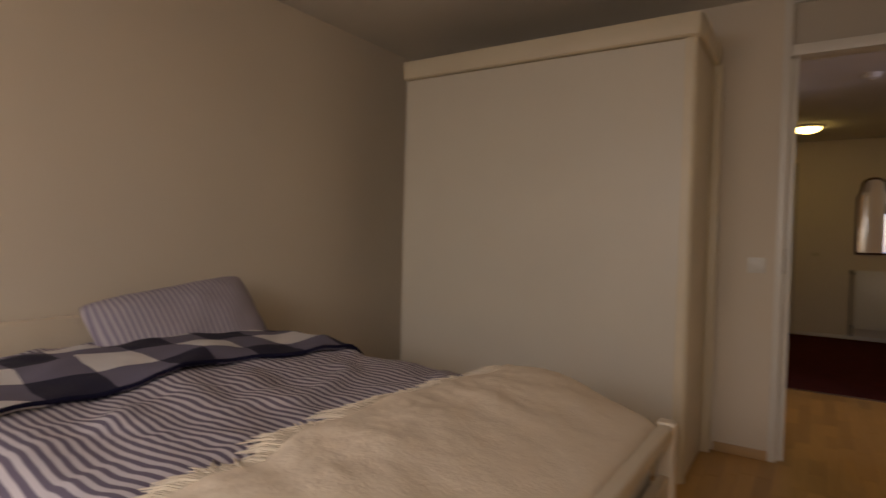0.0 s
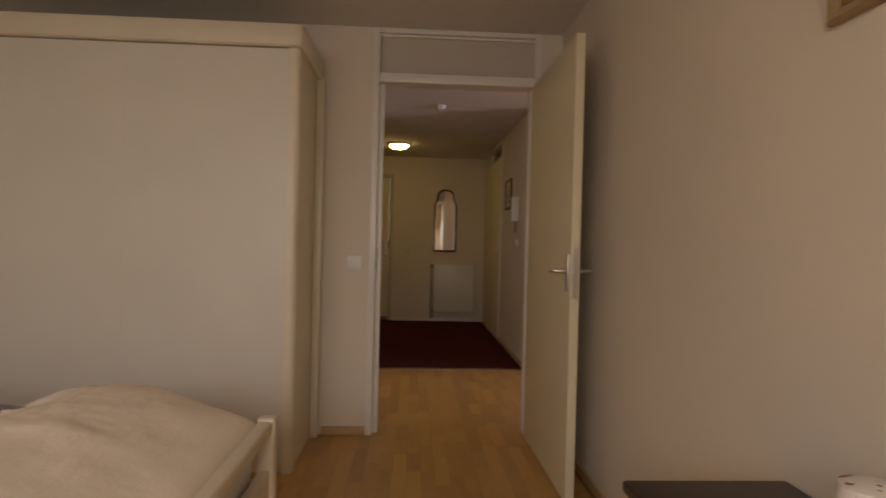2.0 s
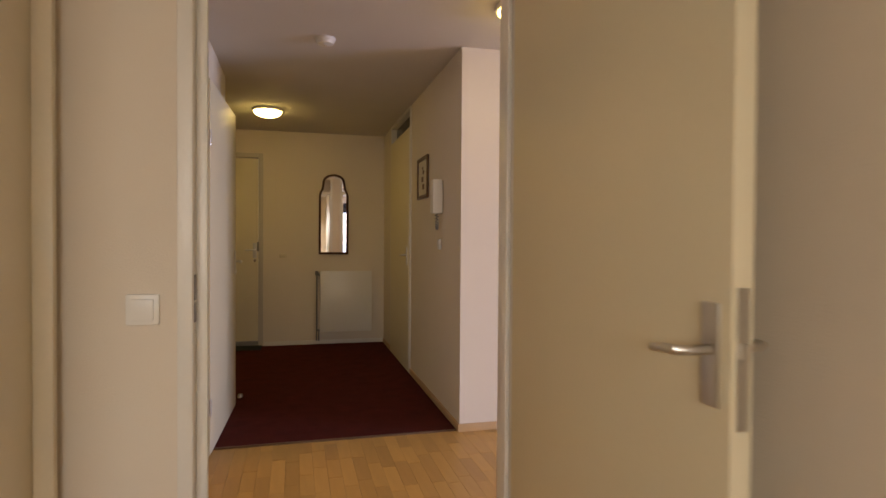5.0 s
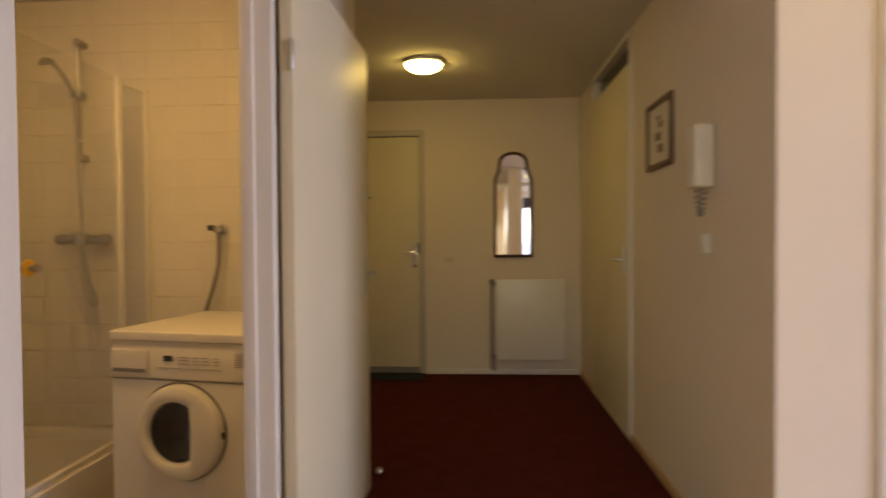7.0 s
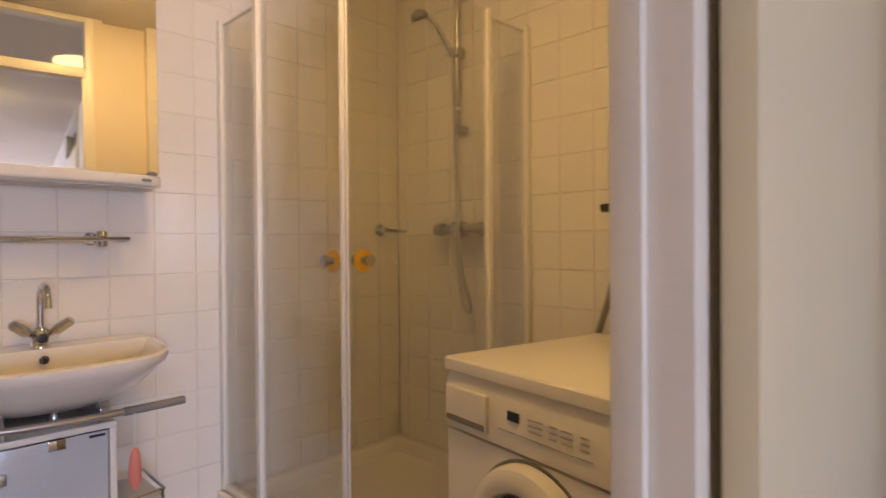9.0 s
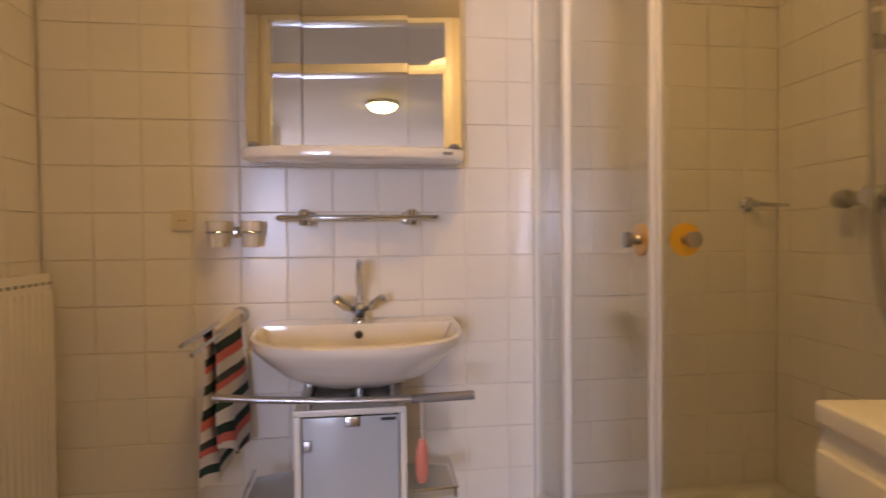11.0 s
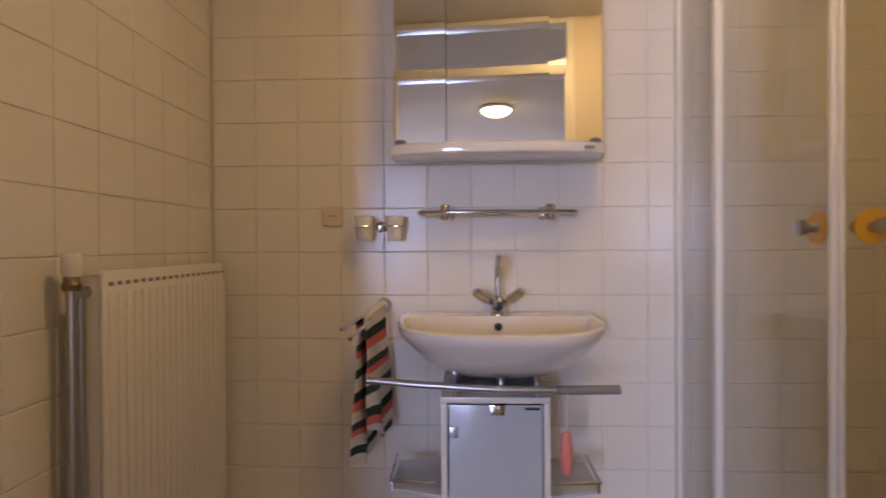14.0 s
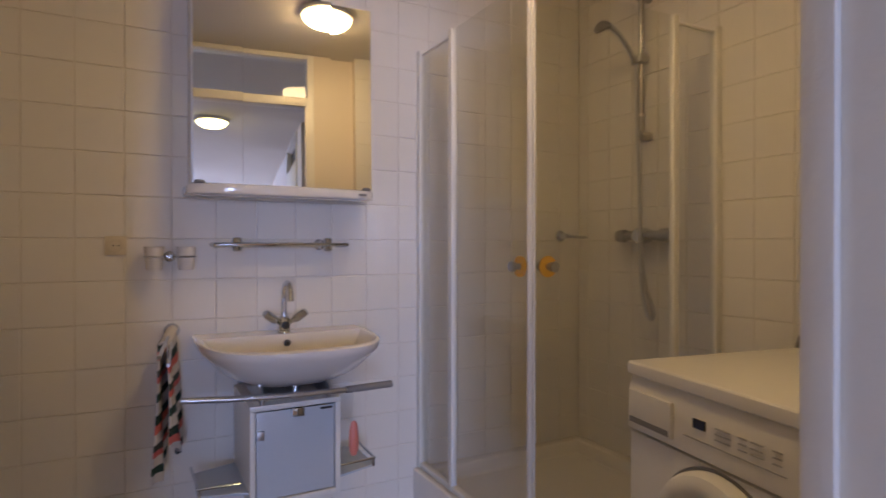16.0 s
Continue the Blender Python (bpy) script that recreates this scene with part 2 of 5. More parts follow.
M_BEDWOOD = mat("cream_bed_paint", (0.72, 0.62, 0.48), 0.45, 0.07, 4, 90, 0.001)
M_MATTRESS = mat("white_mattress_ticking", (0.70, 0.66, 0.60), 0.9, 0.05, 8, 300, 0.002)
M_FLEECE = mat("cream_fleece", (0.88, 0.76, 0.61), 1.0, 0.05, 7, 110, 0.003, spec=0.1)
M_FRINGE = mat("ivory_chenille_edge", (0.80, 0.70, 0.56), 1.0, 0.10, 9, 200, 0.01, spec=0.1)
M_DUVET = striped("blue_striped_cotton", (0.60, 0.56, 0.60), (0.15, 0.125, 0.18), 1, 0.0255, 0.5, wobble=0.007)
M_PILLOW = striped("blue_striped_pillowcase", (0.46, 0.42, 0.46), (0.24, 0.21, 0.28), 0, 0.022, 0.45, wobble=0.01)
M_PLAID = plaid("navy_checked_wool", 0.33, (0.68, 0.66, 0.66), (0.15, 0.14, 0.20), (0.014, 0.013, 0.035))
M_HEM = mat("navy_wool_hem", (0.014, 0.013, 0.035), 0.95, 0.2, 12, 200, 0.002, spec=0.1)
M_TOWEL = banded("striped_terry_towel", 1, 0.25, [(0, (0.72, 0.67, 0.60)), (0.17, (0.015, 0.035, 0.025)), (0.30, (0.66, 0.16, 0.12)), (0.42, (0.72, 0.67, 0.60)), (0.56, (0.05, 0.06, 0.05)), (0.66, (0.62, 0.14, 0.12)), (0.74, (0.68, 0.62, 0.55)), (0.88, (0.02, 0.05, 0.035))])
M_PINK = mat("pink_brush_plastic", (0.66, 0.22, 0.17), 0.4, 0.06, 8, 60, 0.0004)
M_YELLOW = mat("yellow_knob_ring", (0.80, 0.42, 0.03), 0.35, 0.06, 8, 60, 0.0)
M_FLORAL = floral("floral_china", (0.72, 0.66, 0.58))
M_MIRROR = mat("mirror_silver", (0.90, 0.91, 0.90), 0.01, 0.0, 3, 20, 0.0, metal=1.0)
M_GLASS = glassy("clear_glass", (0.965, 0.97, 0.955))
M_PANE = glassy("window_glass", (0.97, 0.98, 0.97))
M_FROST = mat("frosted_glass_door", (0.52, 0.56, 0.60), 0.16, 0.04, 3, 80, 0.0006)
M_DARKGLASS = mat("dark_drum_glass", (0.02, 0.02, 0.022), 0.05, 0.1, 4, 40, 0.0, coat=0.5)
M_LAUNDRY = mat("dark_laundry", (0.06, 0.06, 0.065), 0.9, 0.7, 9, 60, 0.01)
M_LAMP = glow("lit_opal_glass", LAMP_WARM, 14.0)
M_LAMP_BATH = glow("lit_opal_bathroom_glass", (1.0, 0.63, 0.235), 28.0)
M_LAMP_DIM = glow("dimmer_opal_glass", LAMP_WARM, 7.0)
M_BLIND = mat("dark_blind_fabric", (0.03, 0.03, 0.035), 0.9, 0.1, 5, 200, 0.001)
M_HOSE = mat("grey_rubber_hose", (0.22, 0.21, 0.19), 0.5, 0.1, 8, 90, 0.0)
M_CONCRETE = mat("pale_balcony_concrete", (0.42, 0.41, 0.39), 0.9, 0.15, 3, 60, 0.003)
M_GRASS = mat("far_ground", (0.10, 0.11, 0.07), 1.0, 0.3, 0.1, 2, 0.0)


# ---- building helpers ----
def box(bm, x0, x1, y0, y1, z0, z1):
    v = [bm.verts.new(p) for p in ((x0, y0, z0), (x1, y0, z0), (x1, y1, z0), (x0, y1, z0), (x0, y0, z1), (x1, y0, z1), (x1, y1, z1), (x0, y1, z1))]
    for q in ((3, 2, 1, 0), (4, 5, 6, 7), (0, 1, 5, 4), (1, 2, 6, 5), (2, 3, 7, 6), (3, 0, 4, 7)):
        bm.faces.new([v[i] for i in q])
    return bm


def boxes(*rows):
    bm = bmesh.new()
    for r in rows:
        box(bm, *r)
    return bm


def tube(bm, pts, r, n=10, caps=True):
    """A round tube along points; r is one radius or one for each point."""
    pts = [Vector(p) for p in pts]
    rs = [r] * len(pts) if isinstance(r, (int, float)) else r
    rings = []
    side = None
    for i, p in enumerate(pts):
        d = (pts[min(i + 1, len(pts) - 1)] - pts[max(i - 1, 0)]).normalized()
        if side is None:
            side = d.orthogonal().normalized()
        else:
            side = (side - d * side.dot(d)).normalized()
        up = d.cross(side)
        rings.append([bm.verts.new(p + rs[i] * (math.cos(a) * side + math.sin(a) * up)) for a in (2 * math.pi * k / n for k in range(n))])
    for a, b in zip(rings, rings[1:]):
        for k in range(n):
            bm.faces.new((a[k], a[(k + 1) % n], b[(k + 1) % n], b[k]))
    if caps:
        bm.faces.new(rings[0][::-1])
        bm.faces.new(rings[-1])
    return bm


def lathe(bm, profile, n=24, axis="z", at=(0, 0, 0)):
    """Turns (radius, height) pairs round an axis."""
    def put(r, h, a):
        c, s = r * math.cos(a), r * math.sin(a)
        p = {"z": (c, s, h), "x": (h, c, s), "y": (s, h, c)}[axis]
        return bm.verts.new(Vector(p) + Vector(at))
    rings = []
    for r, h in profile:
        rings.append([put(r, h, 0)] if r < 1e-6 else [put(r, h, 2 * math.pi * k / n) for k in range(n)])
    for a, b in zip(rings, rings[1:]):
        for k in range(n):
            q = [a[k % len(a)], a[(k + 1) % len(a)], b[(k + 1) % len(b)], b[k % len(b)]]
            q = list(dict.fromkeys(q))
            if len(q) > 2:
                bm.faces.new(q)
    return bm


def sheet(fn, nu, nv, thick=0.0):
    """A cloth or shell from fn(u, v) -> (x, y, z, uvx, uvy)."""
    bm = bmesh.new()
    uvl = bm.loops.layers.uv.new("UVMap")
    grid, uvs = [], {}
    for i in range(nu + 1):
        row = []
        for j in range(nv + 1):
            x, y, z, s, t = fn(i / nu, j / nv)
            v = bm.verts.new((x, y, z))
            uvs[v] = (s, t)
            row.append(v)
        grid.append(row)
    for i in range(nu):
        for j in range(nv):
            f = bm.faces.new((grid[i][j], grid[i + 1][j], grid[i + 1][j + 1], grid[i][j + 1]))
            for l in f.loops:
                l[uvl].uv = uvs[l.vert]
    if thick:
        bm.normal_update()
        bmesh.ops.solidify(bm, geom=bm.faces[:], thickness=thick)
    return bm


def outline(bm, pts, depth, axis="y"):
    """A flat plate from an outline of (a, b) points, given a depth along an axis."""
    def put(a, b, d):
        return bm.verts.new({"y": (a, d, b), "x": (d, a, b), "z": (a, b, d)}[axis])
    f = [put(a, b, depth[0]) for a, b in pts]
    g = [put(a, b, depth[1]) for a, b in pts]
    bm.faces.new(f)
    bm.faces.new(g[::-1])
    for i in range(len(pts)):
        j = (i + 1) % len(pts)
        bm.faces.new((f[j], f[i], g[i], g[j]))
    return bm


def mesh_of(name, bm, material, bevel=0.0, smooth=True, seg=2):
    bmesh.ops.recalc_face_normals(bm, faces=bm.faces[:])
    if bevel:
        sharp = [e for e in bm.edges if len(e.link_faces) == 2 and e.calc_face_angle(0) > 0.6]
        made = bmesh.ops.bevel(bm, geom=sharp, offset=bevel, segments=seg, affect="EDGES", profile=0.6, clamp_overlap=True)
        for f in made["faces"]:
            f.smooth = True
    me = bpy.data.meshes.new(name)
    bm.to_mesh(me)
    bm.free()
    me.materials.append(material)
    if smooth:
        if not bevel:
            me.polygons.foreach_set("use_smooth", [True] * len(me.polygons))
        me.set_sharp_from_angle(angle=radians(35))
    return me


SIDE = Matrix()      # where the group of things being built stands


def thing(name, label, category, at=(0, 0, 0), turn=0.0, group=""):
    ob = new(name)
    ob.empty_display_size = 0.1
    ob.matrix_world = SIDE @ pose(*at, 0, 0, turn)
    return tagged(ob, label, category, group)


def part(name, bm, material, parent, label="", bevel=0.0, seg=2):
    ob = new(name, mesh_of(name, bm, material, bevel, seg=seg))
    ob.parent = parent
    return tagged(ob, label)


def solid(name, bm, material, label, category="", kind="", bevel=0.0, group=""):
    return tagged(new(name, mesh_of(name, bm, material, bevel)), label, category, group, kind)


def arc(cx, cy, r, a0, a1, n):
    return [(cx + r * math.cos(radians(a0 + (a1 - a0) * i / n)), cy + r * math.sin(radians(a0 + (a1 - a0) * i / n))) for i in range(n + 1)]


# ---- the shell ----
H = 2.375          # ceiling height
HEAD = 2.06        # underside of door heads
BX0, BX1, BY0, BY1 = -1.80, 1.65, -1.40, 3.55      # bedroom
TX0, TX1, TY0, TY1 = -1.42, 0.27, 4.03, 6.303       # bathroom
HX0, HX1, HY1 = 0.335, 1.825, 8.51                  # hall
CY1 = 5.315                                         # cross corridor's far wall
RX = 8.00                                           # cross corridor's end
LX1 = 8.00                                          # living room


def wall(name, rows, label, material=None):
    return solid(name, boxes(*rows), material or M_WALL, label, "wall", "structure")


wall("wall_bedroom_west", [(BX0 - 0.1, BX0, BY0 - 0.2, BY1 + 0.1, 0, H)], "cream painted bedroom wall behind the bed")
wall("wall_bedroom_east", [(BX1, BX1 + 0.07, BY0, BY1, 0, H)], "cream painted bedroom side wall")
wall("wall_bedroom_door", [(BX0, 0.54, BY1, 3.65, 0, H), (1.525, 1.67, BY1, 3.65, 0, H), (2.68, 2.85, BY1, 3.65, 0, H)], "cream painted wall with bedroom doorway")
wall("wall_window_facade", [(BX0, -1.2, BY0 - 0.2, BY0, 0, H), (1.2, 1.80, BY0 - 0.2, BY0, 0, H), (-1.2, 1.2, BY0 - 0.2, BY0, 0, 0.45), (-1.2, 1.2, BY0 - 0.2, BY0, 2.15, H),
     (4.75, LX1 + 0.1, BY0 - 0.2, BY0, 0, H), (1.80, 4.75, BY0 - 0.2, BY0, 0, 0.5), (1.80, 4.75, BY0 - 0.2, BY0, 2.25, H)], "painted outer wall with window openings")
wall("wall_living_east", [(LX1, LX1 + 0.1, BY0, 1.4, 0, H), (LX1, LX1 + 0.1, 3.5, CY1 + 0.1, 0, H), (LX1, LX1 + 0.1, 1.4, 3.5, 0, 0.5), (LX1, LX1 + 0.1, 1.4, 3.5, 2.2, H)], "plain painted living room wall")
wall("wall_bath_south", [(TX0 - 0.1, HX0, TY0 - 0.1, TY0 - 0.012, 0, H), (TX1, HX0, 3.65, TY0 - 0.1, 0, H)], "partition wall beside the bathroom")
wall("wall_bath_west", [(TX0 - 0.11, TX0 - 0.012, TY0 - 0.1, TY1 + 0.1, 0, H)], "partition wall behind the wash basin")
wall("wall_bath_north", [(TX0 - 0.012, HX0, TY1 + 0.012, TY1 + 0.1, 0, H)], "partition wall behind the shower")
wall("wall_bath_door", [(TX1, HX0, TY0 - 0.012, 4.215, 0, H), (TX1, HX0, 5.21, TY1 + 0.012, 0, H), (0.212, TX1, 5.45, TY1 + 0.012, 0, H)], "cream painted wall beside bathroom doorway")
wall("wall_hall_far", [(-0.9, -0.51, HY1, HY1 + 0.1, 0, H), (-0.51, 0.49, HY1, HY1 + 0.1, 2.12, H), (0.49, HX1 + 0.1, HY1, HY1 + 0.1, 0, H)], "cream painted end wall of the hall")
wall("wall_hall_west", [(-1.0, -0.9, TY1 + 0.1, HY1 + 0.1, 0, H)], "cream painted side wall of the hall")
wall("wall_hall_east", [(HX1, HX1 + 0.1, CY1, 6.89, 0, H), (HX1, HX1 + 0.1, 7.97, HY1, 0, H)], "cream painted hall wall with a door")
wall("wall_corridor_north", [(HX1 + 0.1, 2.118, CY1, CY1 + 0.1, 0, H), (3.06, LX1, CY1, CY1 + 0.1, 0, H)], "cream painted corridor wall beside a door")
wall("wall_cupboard", [(1.925, 3.2, 5.9, 6.0, 0, H), (2.7, 2.8, 6.0, 8.61, 0, H)], "plain wall closing the closets")
solid("ceiling", boxes((BX0 - 0.1, LX1 + 0.1, BY0 - 0.2, HY1 + 0.1, H, H + 0.15)), M_CEIL, "white plastered ceiling", "ceiling", "structure")
solid("floor", boxes((BX0 - 0.1, LX1 + 0.1, BY0 - 0.2, HY1 + 0.1, -0.2, -0.012)), M_JOINT, "dark screed under the floor coverings", "floor", "structure")
solid("ground", boxes((-400, 400, -800, -2.2, -6.2, -6.0)), M_GRASS, "far ground outside", "ground", "structure")
solid("balcony_slab", boxes((-2, 9, -3.4, -1.6, -0.2, -0.05)), M_CONCRETE, "pale concrete balcony outside the windows", "balcony", "structure")


# ---- windows of bedroom and living room ----
def window(name, x0, x1, z0, z1, mullions, label, m=None):
    w = thing(name, label, "window", (0, BY0 - 0.1, 0))
    if m:
        w.matrix_world = m
    w["kind"] = "structure"
    part("window_frame", boxes((x0, x1, -0.03, 0.03, z0, z0 + 0.06), (x0, x1, -0.03, 0.03, z1 - 0.06, z1), (x0, x0 + 0.06, -0.03, 0.03, z0 + 0.06, z1 - 0.06), (x1 - 0.06, x1, -0.03, 0.03, z0 + 0.06, z1 - 0.06)), M_FRAME, w, bevel=0.004)
    xs = [x0] + mullions + [x1]
    for m in mullions:
        part("mullion", boxes((m - 0.035, m + 0.035, -0.03, 0.03, z0 + 0.06, z1 - 0.06)), M_GREYP, w, "dark grey mullion", bevel=0.004)
    for a, b in zip(xs, xs[1:]):
        p = part("pane", boxes((a + 0.05, b - 0.04, -0.004, 0.004, z0 + 0.05, z1 - 0.05)), M_PANE, w)
        p.visible_shadow = False
    part("window_sill", boxes((x0 - 0.03, x1 + 0.03, 0.03, 0.22, z0 - 0.03, z0 + 0.0)), M_FRAME, w, bevel=0.004)
    return w


window("window_1", -1.2, 1.2, 0.45, 2.15, [0.0], "white framed bedroom window")
window("window_2", 1.80, 4.75, 0.5, 2.25, [2.62, 3.7], "wide living room window with grey mullions")
# unseen window, put here only to let daylight through to the bathroom
window("added_window", 1.4, 3.5, 0.5, 2.2, [2.45], "unseen wide side window added to bring daylight into the bathroom", pose(LX1 + 0.05, 0, 0, 0, 0, 90))
bl = thing("roller_blind", "dark roller blind drawn down at the top of the window", "blind", (0, BY0 - 0.04, 0))
part("fabric", boxes((1.9, 4.7, 0.0, 0.006, 1.92, 2.22)), M_BLIND, bl)
bm = bmesh.new()
tube(bm, [(1.9, 0.0, 2.225), (4.7, 0.0, 2.225)], 0.02)
part("roller", bm, M_WHITEMET, bl)
rl = thing("balcony_railing", "thin dark metal balcony railing", "railing", (0, -3.3, 0))
for z in (0.95, 0.6, 0.25):
    bm = bmesh.new()
    tube(bm, [(-2, 0, z), (6, 0, z)], 0.015)
    part("rail", bm, M_GREYP, rl)
for x in (-1.8, 0.2, 2.2, 4.2, 5.8):
    bm = bmesh.new()
    tube(bm, [(x, 0.0, -0.05), (x, 0, 0.97)], 0.02)
    part("post", bm, M_GREYP, rl)


# ---- doors ----
def lever(parent, x, y, z, axis, out, along, label="satin aluminium lever handle", reach=0.095, stand=0.05):
    """Lever handle with its plate; axis is the face's normal axis, out its sign, along the way the lever points."""
    def at(n, a, c):
        return (x + n * out, y + a, z + c) if axis == "x" else (x + a, y + n * out, z + c)
    bm = bmesh.new()
    p, q = at(0.0, -0.019, -0.09), at(0.007, 0.019, 0.075)
    box(bm, min(p[0], q[0]), max(p[0], q[0]), min(p[1], q[1]), max(p[1], q[1]), p[2], q[2])
    h = part("door_handle", bm, M_HANDLE, parent, label, bevel=0.003)
    bm = bmesh.new()
    tube(bm, [at(0.0, 0, 0), at(stand - 0.02, 0, 0), at(stand - 0.005, along * 0.008, 0), at(stand, along * 0.03, 0), at(stand - 0.002, along * reach, -0.004)], [0.008, 0.008, 0.0085, 0.008, 0.007], 10)
    part("lever", bm, M_HANDLE, h)
    return h


def frame_x(name, x0, x1, y0, y1, label, pane, head=HEAD, jamb=0.038, proud=0.012, transom=True):
    """Door frame in a wall that runs along x, filling x0..x1 up to the ceiling."""
    d = thing(name, label, "door frame")
    d["kind"] = "structure"
    a, b = y0 - proud, y1 + proud
    part("jamb", boxes((x0, x0 + jamb, a, b, 0, H - 0.002), (x0 + jamb, x0 + jamb + 0.014, a + 0.072, b, 0, head), (x0 + jamb, x0 + jamb + 0.030, a + 0.05, a + 0.072, 0, head)), M_FRAME, d, bevel=0.003)
    part("jamb", boxes((x1 - jamb, x1, a, b, 0, H - 0.002), (x1 - jamb - 0.014, x1 - jamb, a + 0.05, b, 0, head)), M_FRAME, d, bevel=0.003)
    part("head", boxes((x0 + jamb, x1 - jamb, a, b, head, head + 0.05)), M_FRAME, d, bevel=0.003)
    part("top_rail", boxes((x0 + jamb, x1 - jamb, a, b, H - 0.03, H - 0.002)), M_FRAME, d, bevel=0.003)
    p = part("transom_pane", boxes((x0 + jamb, x1 - jamb, y0 + 0.04, y0 + 0.055, head + 0.05, H - 0.03)), pane, d)
    part("glazing_bead", boxes((x0 + jamb, x1 - jamb, y0 + 0.018, y0 + 0.04, head + 0.05, head + 0.062), (x0 + jamb, x1 - jamb, y0 + 0.018, y0 + 0.04, H - 0.042, H - 0.03)), M_FRAME, d, bevel=0.002)
    return d


def frame_y(name, y0, y1, x0, x1, label, pane, head=HEAD, jamb=0.038, proud=0.012):
    d = thing(name, label, "door frame")
    d["kind"] = "structure"
    a, b = x0 - proud, x1 + proud
    part("jamb", boxes((a, b, y0, y0 + jamb, 0, H - 0.002), (a, b - 0.05, y0 + jamb, y0 + jamb + 0.014, 0, head)), M_FRAME, d, bevel=0.003)
    part("jamb", boxes((a, b, y1 - jamb, y1, 0, H - 0.002), (a, b - 0.05, y1 - jamb - 0.014, y1 - jamb, 0, head)), M_FRAME, d, bevel=0.003)
    part("head", boxes((a, b, y0 + jamb, y1 - jamb, head, head + 0.05)), M_FRAME, d, bevel=0.003)
    part("top_rail", boxes((a, b, y0 + jamb, y1 - jamb, H - 0.03, H - 0.002)), M_FRAME, d, bevel=0.003)
    p = part("transom_pane", boxes((0.5 * (x0 + x1) - 0.003, 0.5 * (x0 + x1) + 0.003, y0 + jamb, y1 - jamb, head + 0.05, H - 0.03)), pane, d)
    if pane is M_PANE:
        p.visible_shadow = False
    return d


def hinge(parent, x, y, z):
    bm = bmesh.new()
    lathe(bm, [(0, -0.045), (0.007, -0.045), (0.008, -0.04), (0.008, -0.002), (0.0065, 0), (0.008, 0.002), (0.008, 0.04), (0.007, 0.045), (0, 0.045)], 12, "z", (x, y, z))
    part("hinge", bm, M_HANDLE, parent)


# bedroom door, open against the side wall
frame_x("door_frame_1", 0.54, 1.525, 3.55, 3.65, "white bedroom door frame with a boarded transom", M_PANEL)
d1 = thing("door_1", "cream flush bedroom door standing wide open", "door", (1.488, 3.535, 0), 0)
d1["kind"] = "structure"
d1.matrix_world = pose(1.488, 3.522, 0, 0, 0, -89.1)
part("leaf", boxes((0.0, 0.875, -0.02, 0.02, 0.008, HEAD - 0.006)), M_DOOR, d1, bevel=0.003)
lever(d1, 0.835, -0.02, 1.02, "y", -1, -1, reach=0.06, stand=0.068)
lever(d1, 0.835, 0.02, 1.02, "y", 1, -1, reach=0.06, stand=0.068)
part("lock_plate", boxes((0.874, 0.8775, -0.011, 0.011, 0.90, 1.12)), M_HANDLE, d1)
part("latch", boxes((0.8770, 0.885, -0.006, 0.006, 1.01, 1.035)), M_HANDLE, d1)
for z in (0.25, 1.75):
    hinge(d1, 0.0, 0.024, z)
# strike plate on the free jamb
sp = thing("strike_plate", "dark metal strike plate set in the door jamb", "strike plate", (0.5790, 3.570, 0))
part("plate", boxes((-0.001, 0.0015, -0.012, 0.012, 0.965, 1.018)), M_GREYP, sp)
part("plate", boxes((-0.001, 0.0015, -0.012, 0.012, 1.024, 1.092)), M_GREYP, sp)

# living room doorway
frame_x("door_frame_2", 1.67, 2.68, 3.55, 3.65, "white living room door frame standing open", M_PANE)

# bathroom door, swung right round against the hall wall
frame_y("door_frame_3", 4.215, 5.21, TX1, HX0, "white bathroom door frame with a glass transom", M_PANE)
d3 = thing("door_3", "cream flush bathroom door folded back along the wall", "door")
d3["kind"] = "structure"
d3.matrix_world = pose(0.372, 5.227, 0, 0, 0, 88.0)
part("leaf", boxes((0.0, 0.99, -0.02, 0.02, 0.008, HEAD - 0.01)), M_DOOR, d3, bevel=0.003)
lever(d3, 0.93, -0.02, 1.03, "y", -1, -1, "white and steel lever handle")
bm = bmesh.new()
lathe(bm, [(0, 0), (0.018, 0.0), (0.02, 0.006), (0.012, 0.014), (0, 0.016)], 16, "y", (0.93, 0, 0.96))
for v in bm.verts:
    v.co.y = -0.02 - v.co.y
part("lock_knob", bm, M_PLASTIC, d3, "white privacy lock knob")
for z in (0.27, 1.73):
    hinge(d3, -0.006, -0.02, z)
ds = thing("door_stop", "small steel door stop on the carpet", "door stop", (0.445, 6.36, 0.008))
bm = bmesh.new()
lathe(bm, [(0, 0), (0.022, 0.0), (0.022, 0.02), (0.016, 0.034), (0, 0.036)], 16)
part("stop", bm, M_CHROME, ds)

# entrance door
d4 = thing("door_4", "cream flush entrance door with a lever lock, closed", "door")
d4["kind"] = "structure"
part("jamb", boxes((-0.51, -0.46, HY1 - 0.02, HY1 + 0.1, 0, 2.12)), M_PANEL, d4, bevel=0.003)
part("jamb", boxes((0.44, 0.49, HY1 - 0.02, HY1 + 0.1, 0, 2.12)), M_PANEL, d4, bevel=0.003)
part("head", boxes((-0.46, 0.44, HY1 - 0.02, HY1 + 0.1, 2.07, 2.12)), M_PANEL, d4, bevel=0.003)
part("leaf", boxes((-0.455, 0.435, HY1 + 0.01, HY1 + 0.06, 0.062, 2.065)), M_DOOR, d4, bevel=0.003)
part("threshold", boxes((-0.46, 0.44, HY1 - 0.015, HY1 + 0.1, 0.0, 0.06)), M_GREYP, d4, "dark grey threshold")
